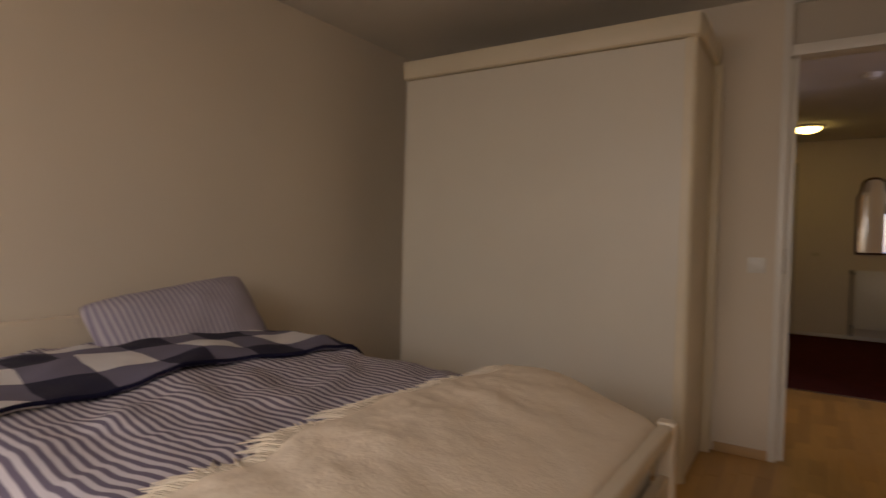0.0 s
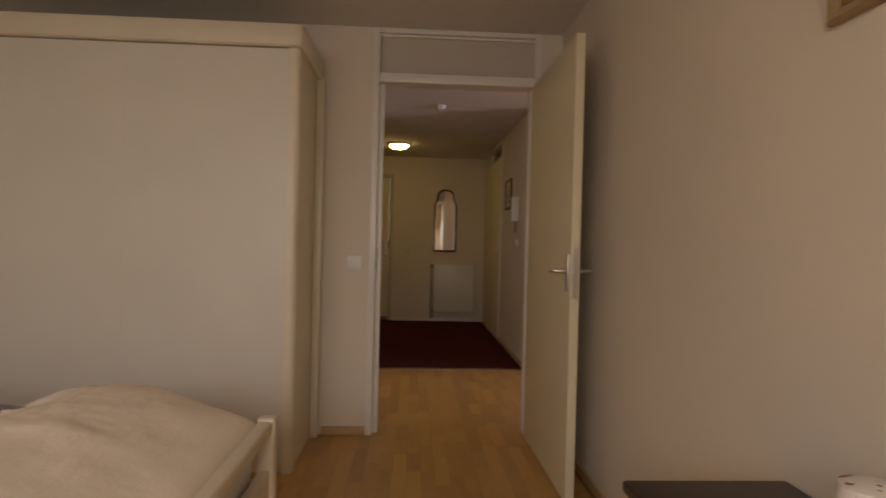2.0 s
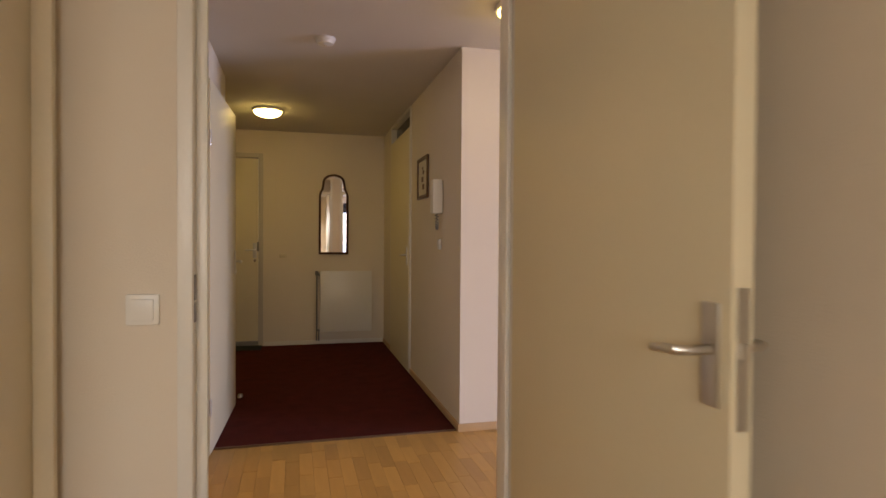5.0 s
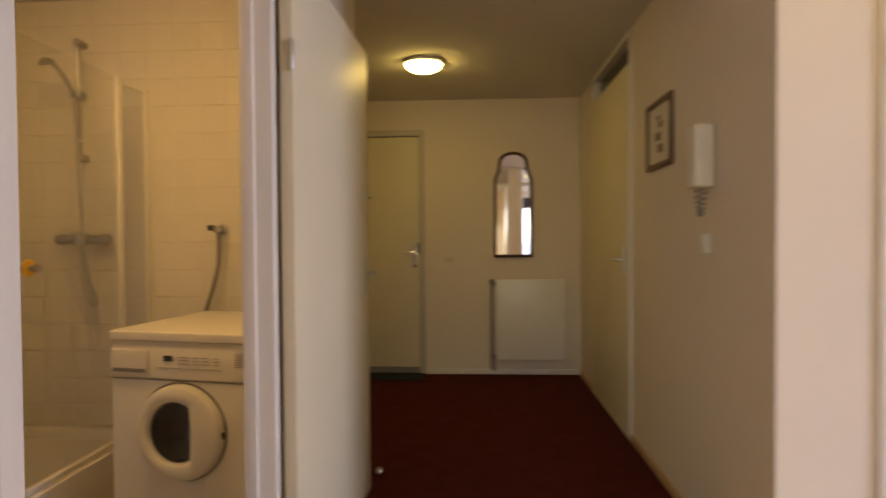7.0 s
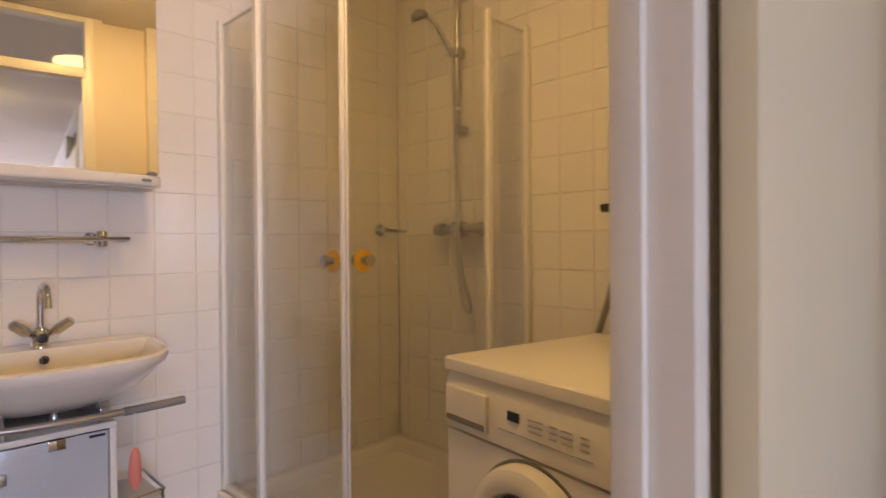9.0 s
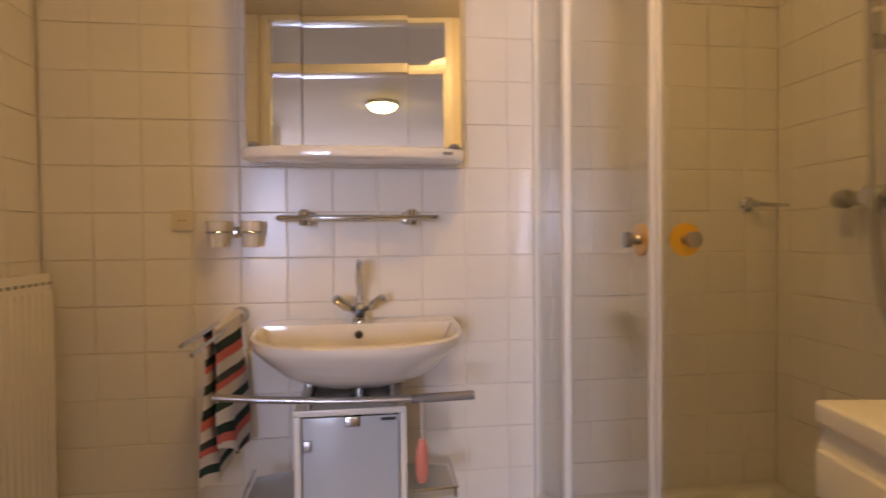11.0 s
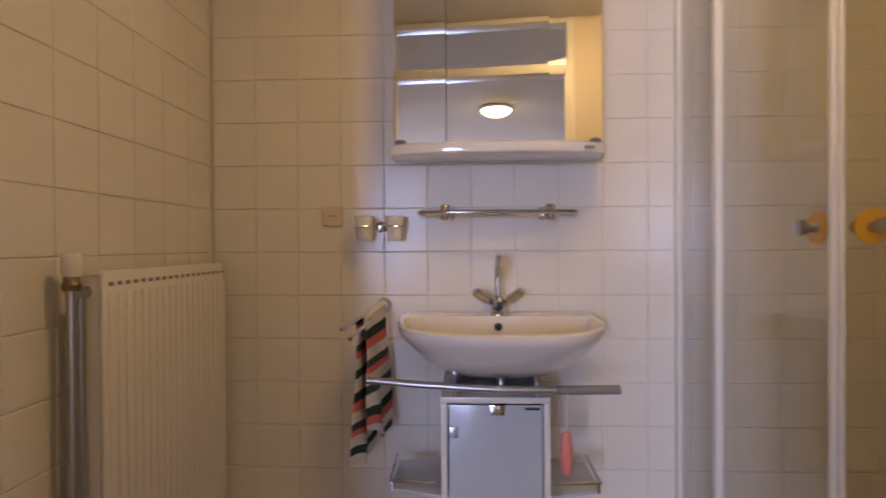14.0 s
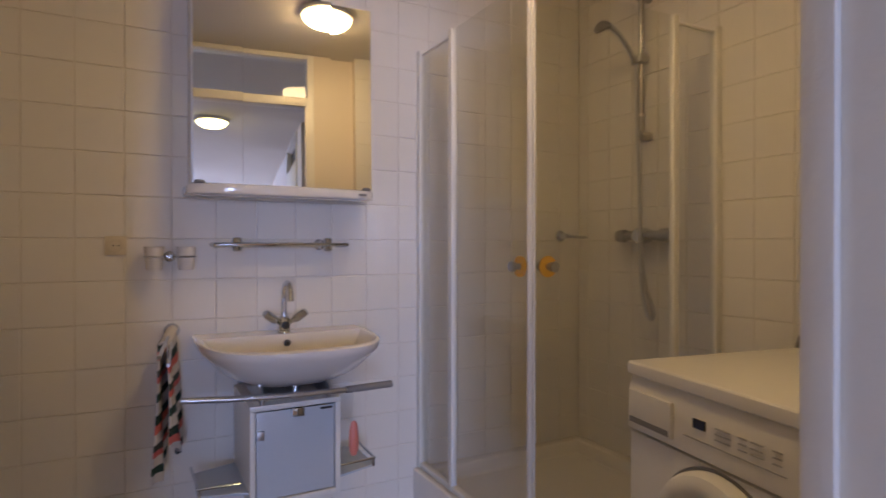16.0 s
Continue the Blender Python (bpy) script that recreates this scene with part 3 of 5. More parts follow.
lever(d4, 0.40, HY1 + 0.01, 1.065, "y", -1, -1)
bm = bmesh.new()
lathe(bm, [(0, 0), (0.016, 0), (0.016, 0.012), (0.008, 0.016), (0, 0.016)], 16, "y", (0.40, 0, 0.95))
for v in bm.verts:
    v.co.y = HY1 + 0.003 - v.co.y + 0.01
part("lock_cylinder", bm, M_CHROME, d4)
part("lock_box", boxes((0.425, 0.45, HY1 - 0.026, HY1 + 0.009, 1.05, 1.15)), M_GREYP, d4, bevel=0.002)
bm = bmesh.new()
lathe(bm, [(0, 0), (0.012, 0), (0.012, 0.006), (0, 0.008)], 14, "y", (0.013, 0, 1.54))
for v in bm.verts:
    v.co.y = HY1 + 0.01 - v.co.y
part("peephole", bm, M_GREYP, d4)

# cupboard door in the hall's east wall
frame_y("door_frame_5", 6.89, 7.97, HX1, HX1 + 0.1, "cream cupboard door frame with dark transom", M_DARKPANE, HEAD + 0.075)
d5 = thing("door_5", "cream flush hall cupboard door, closed", "door")
d5["kind"] = "structure"
part("leaf", boxes((HX1 - 0.016, HX1 + 0.03, 6.935, 7.925, 0.008, HEAD + 0.127)), M_DOOR, d5, bevel=0.003)
lever(d5, HX1 - 0.016, 7.0, 1.05, "x", -1, 1)

# door in the corridor's north wall
frame_x("door_frame_6", 2.118, 3.06, CY1, CY1 + 0.1, "cream door frame with dark transom pane", M_DARKPANE)
d6 = thing("door_6", "cream flush corridor door, closed", "door")
d6["kind"] = "structure"
part("leaf", boxes((2.16, 3.018, CY1 - 0.016, CY1 + 0.03, 0.008, HEAD + 0.052)), M_DOOR, d6, bevel=0.003)
lever(d6, 2.975, CY1 - 0.016, 1.055, "y", -1, -1, "white plate with a steel lever", reach=0.06)
for z in (0.28, 1.72):
    hinge(d6, 2.156, CY1 - 0.02, z)

# ---- skirting ----
def skirting(name, rows, label="pale beech skirting board"):
    return solid(name, boxes(*rows), M_SKIRT, label, "skirting", "structure", bevel=0.003)


skirting("baseboard_1", [(0.285, 0.538, 3.538, 3.55, 0, 0.05)])
skirting("baseboard_2", [(HX1, 2.115, CY1 - 0.012, CY1, 0, 0.05)])
skirting("baseboard_3", [(HX1 - 0.012, HX1, CY1 - 0.012, 6.877, 0.0, 0.05), (HX1 - 0.012, HX1, 7.983, HY1 - 0.012, 0, 0.05)])
solid("baseboard_4", boxes((0.502, HX1 - 0.012, HY1 - 0.012, HY1, 0, 0.05)), M_FRAME, "white painted skirting board", "skirting", "structure", bevel=0.003)
skirting("baseboard_5", [(BX1 - 0.012, BX1, BY0, 3.53, 0, 0.05), (1.537, 1.658, 3.65, 3.662, 0, 0.05)])
skirting("baseboard_6", [(BX0, BX0 + 0.012, BY0, 3.5, 0, 0.05)])

# ---- carpet and mat ----
solid("carpet", boxes((HX0, HX1 - 0.013, 5.345, 6.40, -0.012, 0.006), (-0.9, HX1 - 0.013, 6.40, HY1 - 0.013, -0.012, 0.006)), M_CARPET, "dark red looped hall carpet", "carpet", "structure")
solid("threshold_strip", boxes((HX0, HX1 + 0.001, 5.333, 5.347, -0.012, 0.009)), M_BROWNWOOD, "thin dark strip between parquet and carpet", "threshold", "structure", bevel=0.002)
solid("doormat", boxes((-0.45, 0.48, 8.26, 8.485, 0.006, 0.018)), M_MAT, "dark grey ribbed doormat before the entrance", "doormat", bevel=0.004)


# ---- lamps ----
def ceiling_lamp(x, y, label, glass, r=0.135):
    l = thing("ceiling_lamp", label, "ceiling lamp", (x, y, H), group="round ceiling lamps")
    bm = bmesh.new()
    lathe(bm, [(0, 0), (r, 0), (r + 0.004, -0.006), (r, -0.022), (r - 0.01, -0.024), (0, -0.024)], 36)
    part("base", bm, M_WHITEMET, l)
    bm = bmesh.new()
    prof = [(r - 0.012, -0.022)] + [((r - 0.012) * math.cos(radians(a)), -0.022 - 0.055 * math.sin(radians(a))) for a in range(12, 85, 12)] + [(0, -0.077)]
    lathe(bm, prof, 36)
    part("shade", bm, glass, l, "glowing opal glass shade")
    return l


ceiling_lamp(0.585, 7.42, "lit round opal ceiling lamp in the hall", M_LAMP)
ceiling_lamp(1.95, 4.66, "lit round opal ceiling lamp in the corridor", M_LAMP_DIM)
ceiling_lamp(-0.33, 5.20, "lit round opal ceiling lamp in the bathroom", M_LAMP_BATH)

sm = thing("smoke_detector", "round white smoke detector on the hall ceiling", "smoke detector", (1.005, 5.39, H))
bm = bmesh.new()
lathe(bm, [(0, 0), (0.06, 0), (0.06, -0.012), (0.052, -0.02), (0.048, -0.034), (0.03, -0.04), (0, -0.041)], 28)
part("housing", bm, M_PLASTIC, sm)
bm = bmesh.new()
lathe(bm, [(0.0, -0.041), (0.012, -0.041), (0.011, -0.045), (0, -0.046)], 14)
part("test_button", bm, M_IVORY, sm)


va = thing("ceiling_vent", "round beige air valve on the bathroom ceiling", "vent", (-0.097, 6.06, H))
bm = bmesh.new()
lathe(bm, [(0.052, 0), (0.075, 0), (0.078, -0.006), (0.07, -0.014), (0.055, -0.012), (0.052, 0)], 28)
part("collar", bm, M_PLASTIC, va)
bm = bmesh.new()
lathe(bm, [(0, -0.004), (0.03, -0.004), (0.05, -0.012), (0.052, -0.018), (0.03, -0.024), (0, -0.025)], 28)
part("disc", bm, M_IVORY, va)

# ---- bedroom: wardrobe ----
WX0, WX1, WF, WB, WT = -1.40, 0.228, 2.972, 3.512, 2.045
wd = thing("wardrobe", "tall cream wardrobe with two sliding doors and a rounded cornice", "wardrobe", (0, 0, 0))
part("body", boxes((WX0, WX0 + 0.02, WF, WB, 0.0, WT), (WX0 + 0.02, WX1 - 0.02, WB - 0.01, WB, 0.0, WT), (WX0 + 0.02, WX1 - 0.02, WF + 0.045, WB - 0.01, 0.0, 0.07), (WX0 + 0.02, WX1 - 0.02, WF + 0.045, WB - 0.01, WT - 0.02, WT)), M_WARDROBE, wd, bevel=0.002)
part("side_panel", boxes((WX1 - 0.02, WX1, WF + 0.03, WB, 0.0, WT)), M_WARDEDGE, wd, bevel=0.003)
bm = bmesh.new()
outline(bm, [(WX1 - 0.045, WF)] + arc(WX1 - 0.018, WF + 0.028, 0.028, -90, 0, 6) + [(WX1 + 0.01, WF + 0.05), (WX1 - 0.045, WF + 0.05)], (0.0, WT), "z")
part("corner_post", bm, M_WARDEDGE, wd)
part("end_trim", boxes((WX1, WX1 + 0.045, WB - 0.025, WB, 0.0, WT)), M_WARDEDGE, wd, bevel=0.003)
part("plinth", boxes((WX0 + 0.02, WX1 - 0.045, WF + 0.02, WF + 0.045, 0.0, 0.06)), M_WARDEDGE, wd, bevel=0.002)
XM = -0.58
part("sliding_door", boxes((WX0, XM, WF + 0.002, WF + 0.042, 0.06, WT - 0.004)), M_WARDROBE, wd)
part("sliding_door", boxes((XM + 0.0006, WX1 - 0.046, WF + 0.002, WF + 0.042, 0.06, WT - 0.004)), M_WARDROBE, wd)
# cornice: a swept profile round the front and the side
prof = [(0.0, 0.0), (0.018, 0.0), (0.028, 0.008), (0.03, 0.03), (0.036, 0.085), (0.028, 0.104), (0.012, 0.11), (0.0, 0.11)]
bm = bmesh.new()
path = [(WX0, WF), (WX1 - 0.03, WF), (WX1 - 0.009, WF + 0.009), (WX1, WF + 0.03), (WX1, WB)]
outw = [(0, -1), (0.2, -1), (0.75, -0.75), (1, -0.2), (1, 0)]
rows = []
for (px, py), (ox, oy) in zip(path, outw):
    rows.append([bm.verts.new((px + ox * o, py + oy * o, WT + h)) for o, h in prof] + [bm.verts.new((px - ox * 0.03, py - oy * 0.03, WT + 0.11)), bm.verts.new((px - ox * 0.03, py - oy * 0.03, WT))])
for a, b in zip(rows, rows[1:]):
    n = len(a)
    for k in range(n):
        bm.faces.new((a[k], b[k], b[(k + 1) % n], a[(k + 1) % n]))
bm.faces.new(rows[0])
bm.faces.new(rows[-1][::-1])
part("cornice", bm, M_WARDEDGE, wd, "rounded cream cornice")
part("top_panel", boxes((WX0 + 0.002, WX1 - 0.03, WF + 0.03, WB, WT + 0.06, WT + 0.075)), M_WARDROBE, wd)

# ---- bedroom: bed ----
FX, EX, SY0, SY1 = 0.395, -1.76, 0.50, 1.97
BED = Matrix.Translation((-0.01, 0.05, 0)) @ Matrix.Diagonal((1, 1, 0.95, 1))      # all that lies on the bed
bd = thing("bed", "cream painted wooden double bed with low footboard", "bed", (0, 0, 0))
bd.matrix_world = BED
for y in (SY0, SY1 - 0.05):
    bm = bmesh.new()
    box(bm, FX - 0.055, FX, y, y + 0.05, 0.0, 0.605)
    part("post", bm, M_BEDWOOD, bd, bevel=0.012, seg=3)
bm = bmesh.new()
box(bm, FX - 0.05, FX - 0.005, SY0 + 0.05, SY1 - 0.05, 0.555, 0.60)
part("foot_rail", bm, M_BEDWOOD, bd, "rounded top rail of the footboard", bevel=0.014, seg=3)
part("foot_panel", boxes((FX - 0.045, FX - 0.012, SY0 + 0.05, SY1 - 0.05, 0.22, 0.44)), M_BEDWOOD, bd, bevel=0.006)
for y in (SY0 + 0.02, SY1 - 0.045):
    part("side_rail", boxes((EX + 0.05, FX - 0.055, y, y + 0.025, 0.22, 0.40)), M_BEDWOOD, bd, bevel=0.005)
bm = bmesh.new()
box(bm, EX, EX + 0.04, SY0, SY1, 0.0, 0.80)
part("headboard", bm, M_BEDWOOD, bd, "plain cream headboard", bevel=0.015, seg=3)
part("slat_base", boxes((EX + 0.05, FX - 0.055, SY0 + 0.045, SY1 - 0.045, 0.25, 0.29)), M_BEDWOOD, bd)
part("mattress", boxes((EX + 0.05, FX - 0.06, SY0 + 0.03, SY1 - 0.05, 0.29, 0.53)), M_MATTRESS, bd, bevel=0.04, seg=3)


def edge_fall(v, w=0.10):
    """0 in the middle, rising to 1 at the two sides."""
    d = min(v, 1 - v) / w
    return 0.0 if d >= 1 else (1 - d) ** 2


DL = FX - 0.16 - EX - 0.075


def duvet_at(u, v):
    x = EX + 0.075 + u * DL
    y = SY0 - 0.03 + v * (SY1 - SY0 + 0.05)
    n = noise.noise(Vector((x * 2.0, y * 2.6, 3.0))) * 0.028 + noise.noise(Vector((x * 5.0, y * 7.0 + x * 3, 8.0))) * 0.013 + noise.noise(Vector((x * 12, y * 11 - x * 6, 1.0))) * 0.007 + max(0, noise.noise(Vector((x * 7 + y * 5, y * 2.5 - x * 3, 6.0)))) ** 1.5 * 0.035
    z = 0.672 + n - 0.022 * min(1, max(0, (x + 0.16) / 0.06)) - 0.25 * edge_fall(v, 0.12) + 0.02 * math.sin(math.pi * v) - 0.12 * min(1, max(0, (x + 0.10) / 0.2))
    s = noise.noise(Vector((x * 1.6, y * 1.4, 5.0)))
    return x, y, z, x + 0.05 * s, y + 0.055 * s + 0.016 * noise.noise(Vector((x * 4, y * 4, 9)))


dv = thing("duvet", "rumpled duvet in blue and white striped cotton", "duvet", (0, 0, 0))
dv.matrix_world = BED
part("cover", sheet(duvet_at, 120, 90, 0.05), M_DUVET, dv)
for v in (0.004, 0.996):
    bm = bmesh.new()
    tube(bm, [Vector(duvet_at(0.01 + 0.98 * k / 80, v)[:3]) + Vector((0, 0, 0.001)) for k in range(81)], 0.006, 6)
    part("seam", bm, M_DUVET, dv, "piped side seam")


def throw_at(u, v):
    y = SY0 - 0.04 + v * (SY1 - SY0 + 0.08)
    front = -0.92 + 0.16 * (y - 1.20) ** 2 + (0.10 * max(0, y - 1.5)) + 0.012 * math.sin(v * 19)
    x = -1.46 + u * (front + 1.46)
    ux = min(1, max(0, (x - EX - 0.075) / DL))
    zz = duvet_at(ux, min(1, max(0, v)))[2]
    z = zz + 0.016 + 0.028 * max(0, math.sin(math.pi * u)) ** 0.7 + 0.010 * noise.noise(Vector((x * 6, y * 5, 2)))
    return x, y, z, x - y * 0.10, y + 0.05 * noise.noise(Vector((x * 3, y * 3, 4)))


tb = thing("plaid_throw", "navy and white checked throw folded across the bed", "throw", (0, 0, 0))
tb.matrix_world = BED
part("cloth", sheet(throw_at, 26, 90, 0.012), M_PLAID, tb)
bm = bmesh.new()
tube(bm, [Vector(throw_at(1.0, 0.04 + 0.92 * k / 60)[:3]) + Vector((0.002, 0, 0.002)) for k in range(61)], 0.0065, 6)
part("hem", bm, M_HEM, tb, "dark navy hem")


def fleece_at(u, v):
    edge = -0.19 + 0.022 * math.sin(v * 9) + 0.012 * math.sin(v * 31)
    x = edge + u * (FX - 0.046 - edge)
    y = SY0 - 0.045 + v * (SY1 - SY0 + 0.065)
    k = min(1, max(0, (u - 0.30) / 0.70))
    base = 0.712 - 0.099 * k * k * (3 - 2 * k) + 0.018 * math.sin(math.pi * v) * (1 - k)
    sag = 0.010 * noise.noise(Vector((x * 3, y * 2.4, 3))) * (1 - u) - 0.16 * edge_fall(v, 0.055) * (1 - 0.75 * u) - 0.045 * u ** 24 - 0.022 * max(0, 1 - u / 0.07) ** 2
    d = 0.010 * noise.noise(Vector((x * 9, y * 9, 6))) + 0.006 * abs(noise.noise(Vector((x * 22, y * 22, 2))))
    return x, y, base + sag + d * (1.2 - u), x, y


fl = thing("fleece_blanket", "cream fluffy fleece blanket over the foot of the bed", "blanket", (0, 0, 0))
fl.matrix_world = BED
part("cloth", sheet(fleece_at, 70, 120, 0.015), M_FLEECE, fl)
bm = bmesh.new()
random.seed(4)
for i in range(1500):
    v = random.random()
    x, y, z, _, _ = fleece_at(0.0, v)
    a = random.uniform(-0.8, 0.8)
    l = random.uniform(0.02, 0.085) * (0.7 + 0.5 * abs(math.sin(v * 23)))
    tube(bm, [(x + 0.03, y, z + 0.004), (x - l * 0.4, y + a * l * 0.4, z + 0.002), (x - l, y + a * l, z - 0.012)], [0.0045, 0.0035, 0.001], 4)
part("fringe", bm, M_FRINGE, fl, "shaggy ivory edge")


def pillow_side(sign):
    def at(u, v):
        a, b = 2 * u - 1, 2 * v - 1
        t = (1 - abs(a) ** 2.6) * (1 - abs(b) ** 2.6)
        pinch = 1 - 0.06 * (1 - abs(a)) * abs(b) ** 3
        pw = 0.36 * (1 - 0.05 * (1 - b * b) * abs(a) ** 4)
        k = 0.11 * max(0, t) ** 0.55
        wr = 0.010 * noise.noise(Vector((a * 3, b * 3, 5 + sign)))
        return a * pw * (1 - 0.05 * abs(b) ** 7 * abs(a) ** 3), sign * (k + wr * (t > 0.02)), b * 0.205 * pinch * (1 - 0.09 * abs(a) ** 8 * abs(b)), a * pw, b * 0.195
    return at


pl = thing("pillow", "pillow in blue striped cotton leaning on the headboard", "pillow", (-1.43, 1.57, 0.82))
pl.matrix_world = BED @ pose(-1.50, 1.555, 0.742, -38, -7, 84)
bm = bmesh.new()
uvl = bm.loops.layers.uv.new("UVMap")
for s in (1, -1):
    f = pillow_side(s)
    N, Mv = 36, 22
    g = {}
    for i in range(N + 1):
        for j in range(Mv + 1):
            x, y, z, uu, vv = f(i / N, j / Mv)
            g[i, j] = (bm.verts.new((x, y, z)), (uu, vv))
    for i in range(N):
        for j in range(Mv):
            q = [g[i, j], g[i + 1, j], g[i + 1, j + 1], g[i, j + 1]]
            fc = bm.faces.new([c[0] for c in q])
            for l, c in zip(fc.loops, q):
                l[uvl].uv = c[1]
bmesh.ops.remove_doubles(bm, verts=bm.verts[:], dist=0.0005)
part("cover", bm, M_PILLOW, pl)

# ---- bedroom: side table, tea cosy, picture, switch ----
st = thing("side_table", "small dark espresso side table against the wall", "side table", (0, 0, 0))
part("tabletop", boxes((1.27, 1.645, 0.77, 1.43, 0.588, 0.615)), M_ESPRESSO, st, bevel=0.008, seg=3)
for x, y in ((1.29, 0.79), (1.29, 1.37), (1.585, 0.79), (1.585, 1.37)):
    part("leg", boxes((x, x + 0.04, y, y + 0.04, 0.0, 0.588)), M_ESPRESSO, st, bevel=0.003)
part("apron", boxes((1.30, 1.615, 0.805, 1.395, 0.53, 0.588)), M_ESPRESSO, st, bevel=0.002)

jar = thing("floral_jar", "lidded white jar with red floral pattern on the side table", "jar", (1.495, 1.01, 0.615))
jar.matrix_world = jar.matrix_world @ Matrix.Scale(0.88, 4)
bm = bmesh.new()
lathe(bm, [(0, 0), (0.06, 0), (0.07, 0.008), (0.086, 0.04), (0.088, 0.08), (0.076, 0.108), (0.056, 0.122), (0.048, 0.126), (0, 0.126)], 32)
part("bowl", bm, M_FLORAL, jar)
bm = bmesh.new()
lathe(bm, [(0.0, 0.127), (0.056, 0.127), (0.058, 0.134), (0.057, 0.170), (0.053, 0.185), (0.036, 0.191), (0, 0.194)], 32)
part("lid", bm, M_FLORAL, jar, "drum lid with red floral pattern")
bm = bmesh.new()
tube(bm, [(0.053 * math.cos(a), 0.053 * math.sin(a), 0.129) for a in (2 * math.pi * k / 32 for k in range(33))], 0.003, 6, False)
part("rim", bm, M_BROWNWOOD, jar)

pb = thing("wall_picture", "painting in a beige and gilt frame on the bedroom wall", "picture", (BX1, 1.058, 1.588))
bm = bmesh.new()
W2, HH = 0.27, 0.50
prof = [(0.0, 0.0), (0.0, 0.014), (0.008, 0.022), (0.018, 0.018), (0.028, 0.012), (0.032, 0.0)]
rings = []
for cy, cz, sy, sz in ((-W2, 0, 1, 1), (W2, 0, -1, 1), (W2, HH, -1, -1), (-W2, HH, 1, -1)):
    rings.append([bm.verts.new((-d - 0.002, cy + sy * o, cz + sz * o)) for o, d in prof])
for i in range(4):
    a, b = rings[i], rings[(i + 1) % 4]
    for k in range(len(prof) - 1):
        bm.faces.new((a[k], b[k], b[k + 1], a[k + 1]))
part("picture_frame", bm, M_GILT, pb)
part("slip", boxes((-0.012, -0.004, -W2 + 0.031, W2 - 0.031, 0.031, 0.046), (-0.012, -0.004, -W2 + 0.031, W2 - 0.031, HH - 0.046, HH - 0.031), (-0.012, -0.004, -W2 + 0.031, -W2 + 0.046, 0.046, HH - 0.046), (-0.012, -0.004, W2 - 0.046, W2 - 0.031, 0.046, HH - 0.046)), M_GOLD, pb, "bright gold inner slip")
part("canvas", boxes((-0.008, -0.003, -W2 + 0.046, W2 - 0.046, 0.046, HH - 0.046)), M_PAPER, pb)


def wall_switch(name, label, m):
    s = thing(name, label, "light switch")
    s.matrix_world = m
    part("plate", boxes((-0.04, 0.04, -0.010, 0.0, -0.04, 0.04)), M_PLASTIC, s, bevel=0.004)
    part("rocker", boxes((-0.027, 0.027, -0.015, -0.009, -0.027, 0.027)), M_PLASTIC, s, bevel=0.003)
    return s


wall_switch("light_switch", "square white rocker switch beside the bedroom door", pose(0.457, 3.55, 1.004))
ws = thing("light_switch", "low white rocker switch on the hall wall", "light switch")
ws.matrix_world = pose(0.70, HY1, 1.0)
part("plate", boxes((-0.04, 0.04, -0.010, 0.0, -0.022, 0.022)), M_IVORY, ws, bevel=0.004)
part("rocker", boxes((-0.03, 0.03, -0.014, -0.009, -0.012, 0.012)), M_IVORY, ws, bevel=0.003)

# ---- hall: mirror, radiator, intercom, picture ----
mr = thing("wall_mirror", "arched wall mirror in a dark walnut frame", "mirror", (1.25, HY1, 1.04))


def mirror_outline(w, h, sh, grow):
    """Straight sides, small shoulders and a round arch on top."""
    w, pts = w + grow, []
    pts += [(-w, -grow), (w, -grow), (w, sh)]
    pts += [(w - 0.010, sh + 0.035), (w - 0.030, sh + 0.070)]
    r = w - 0.040
    for a in range(0, 181, 15):
        pts.append((r * math.cos(radians(a)), h - r * 0.72 + r * 0.72 * math.sin(radians(a)) + grow))
    pts += [(-(w - 0.030), sh + 0.070), (-(w - 0.010), sh + 0.035), (-w, sh)]
    return pts


inner = mirror_outline(0.140, 0.855, 0.64, 0.0)
outer = mirror_outline(0.140, 0.855, 0.64, 0.025)
bm = bmesh.new()
n = len(inner)
vo = [[bm.verts.new((a, d, b)) for a, b in outer] for d in (-0.002, -0.016)]
vm = [bm.verts.new((0.5 * (a + c), -0.026, 0.5 * (b + e))) for (a, b), (c, e) in zip(inner, outer)]
vi = [[bm.verts.new((a, d, b)) for a, b in inner] for d in (-0.018, -0.002)]
loops = [vo[0], vo[1], vm, vi[0], vi[1]]
for a, b in zip(loops, loops[1:]):
    for k in range(n):
        bm.faces.new((a[k], a[(k + 1) % n], b[(k + 1) % n], b[k]))
part("mirror_frame", bm, M_DARKWOOD, mr, "dark walnut moulding")
bm = bmesh.new()
outline(bm, inner, (-0.008, -0.003), "y")
part("mirror_glass", bm, M_MIRROR, mr)


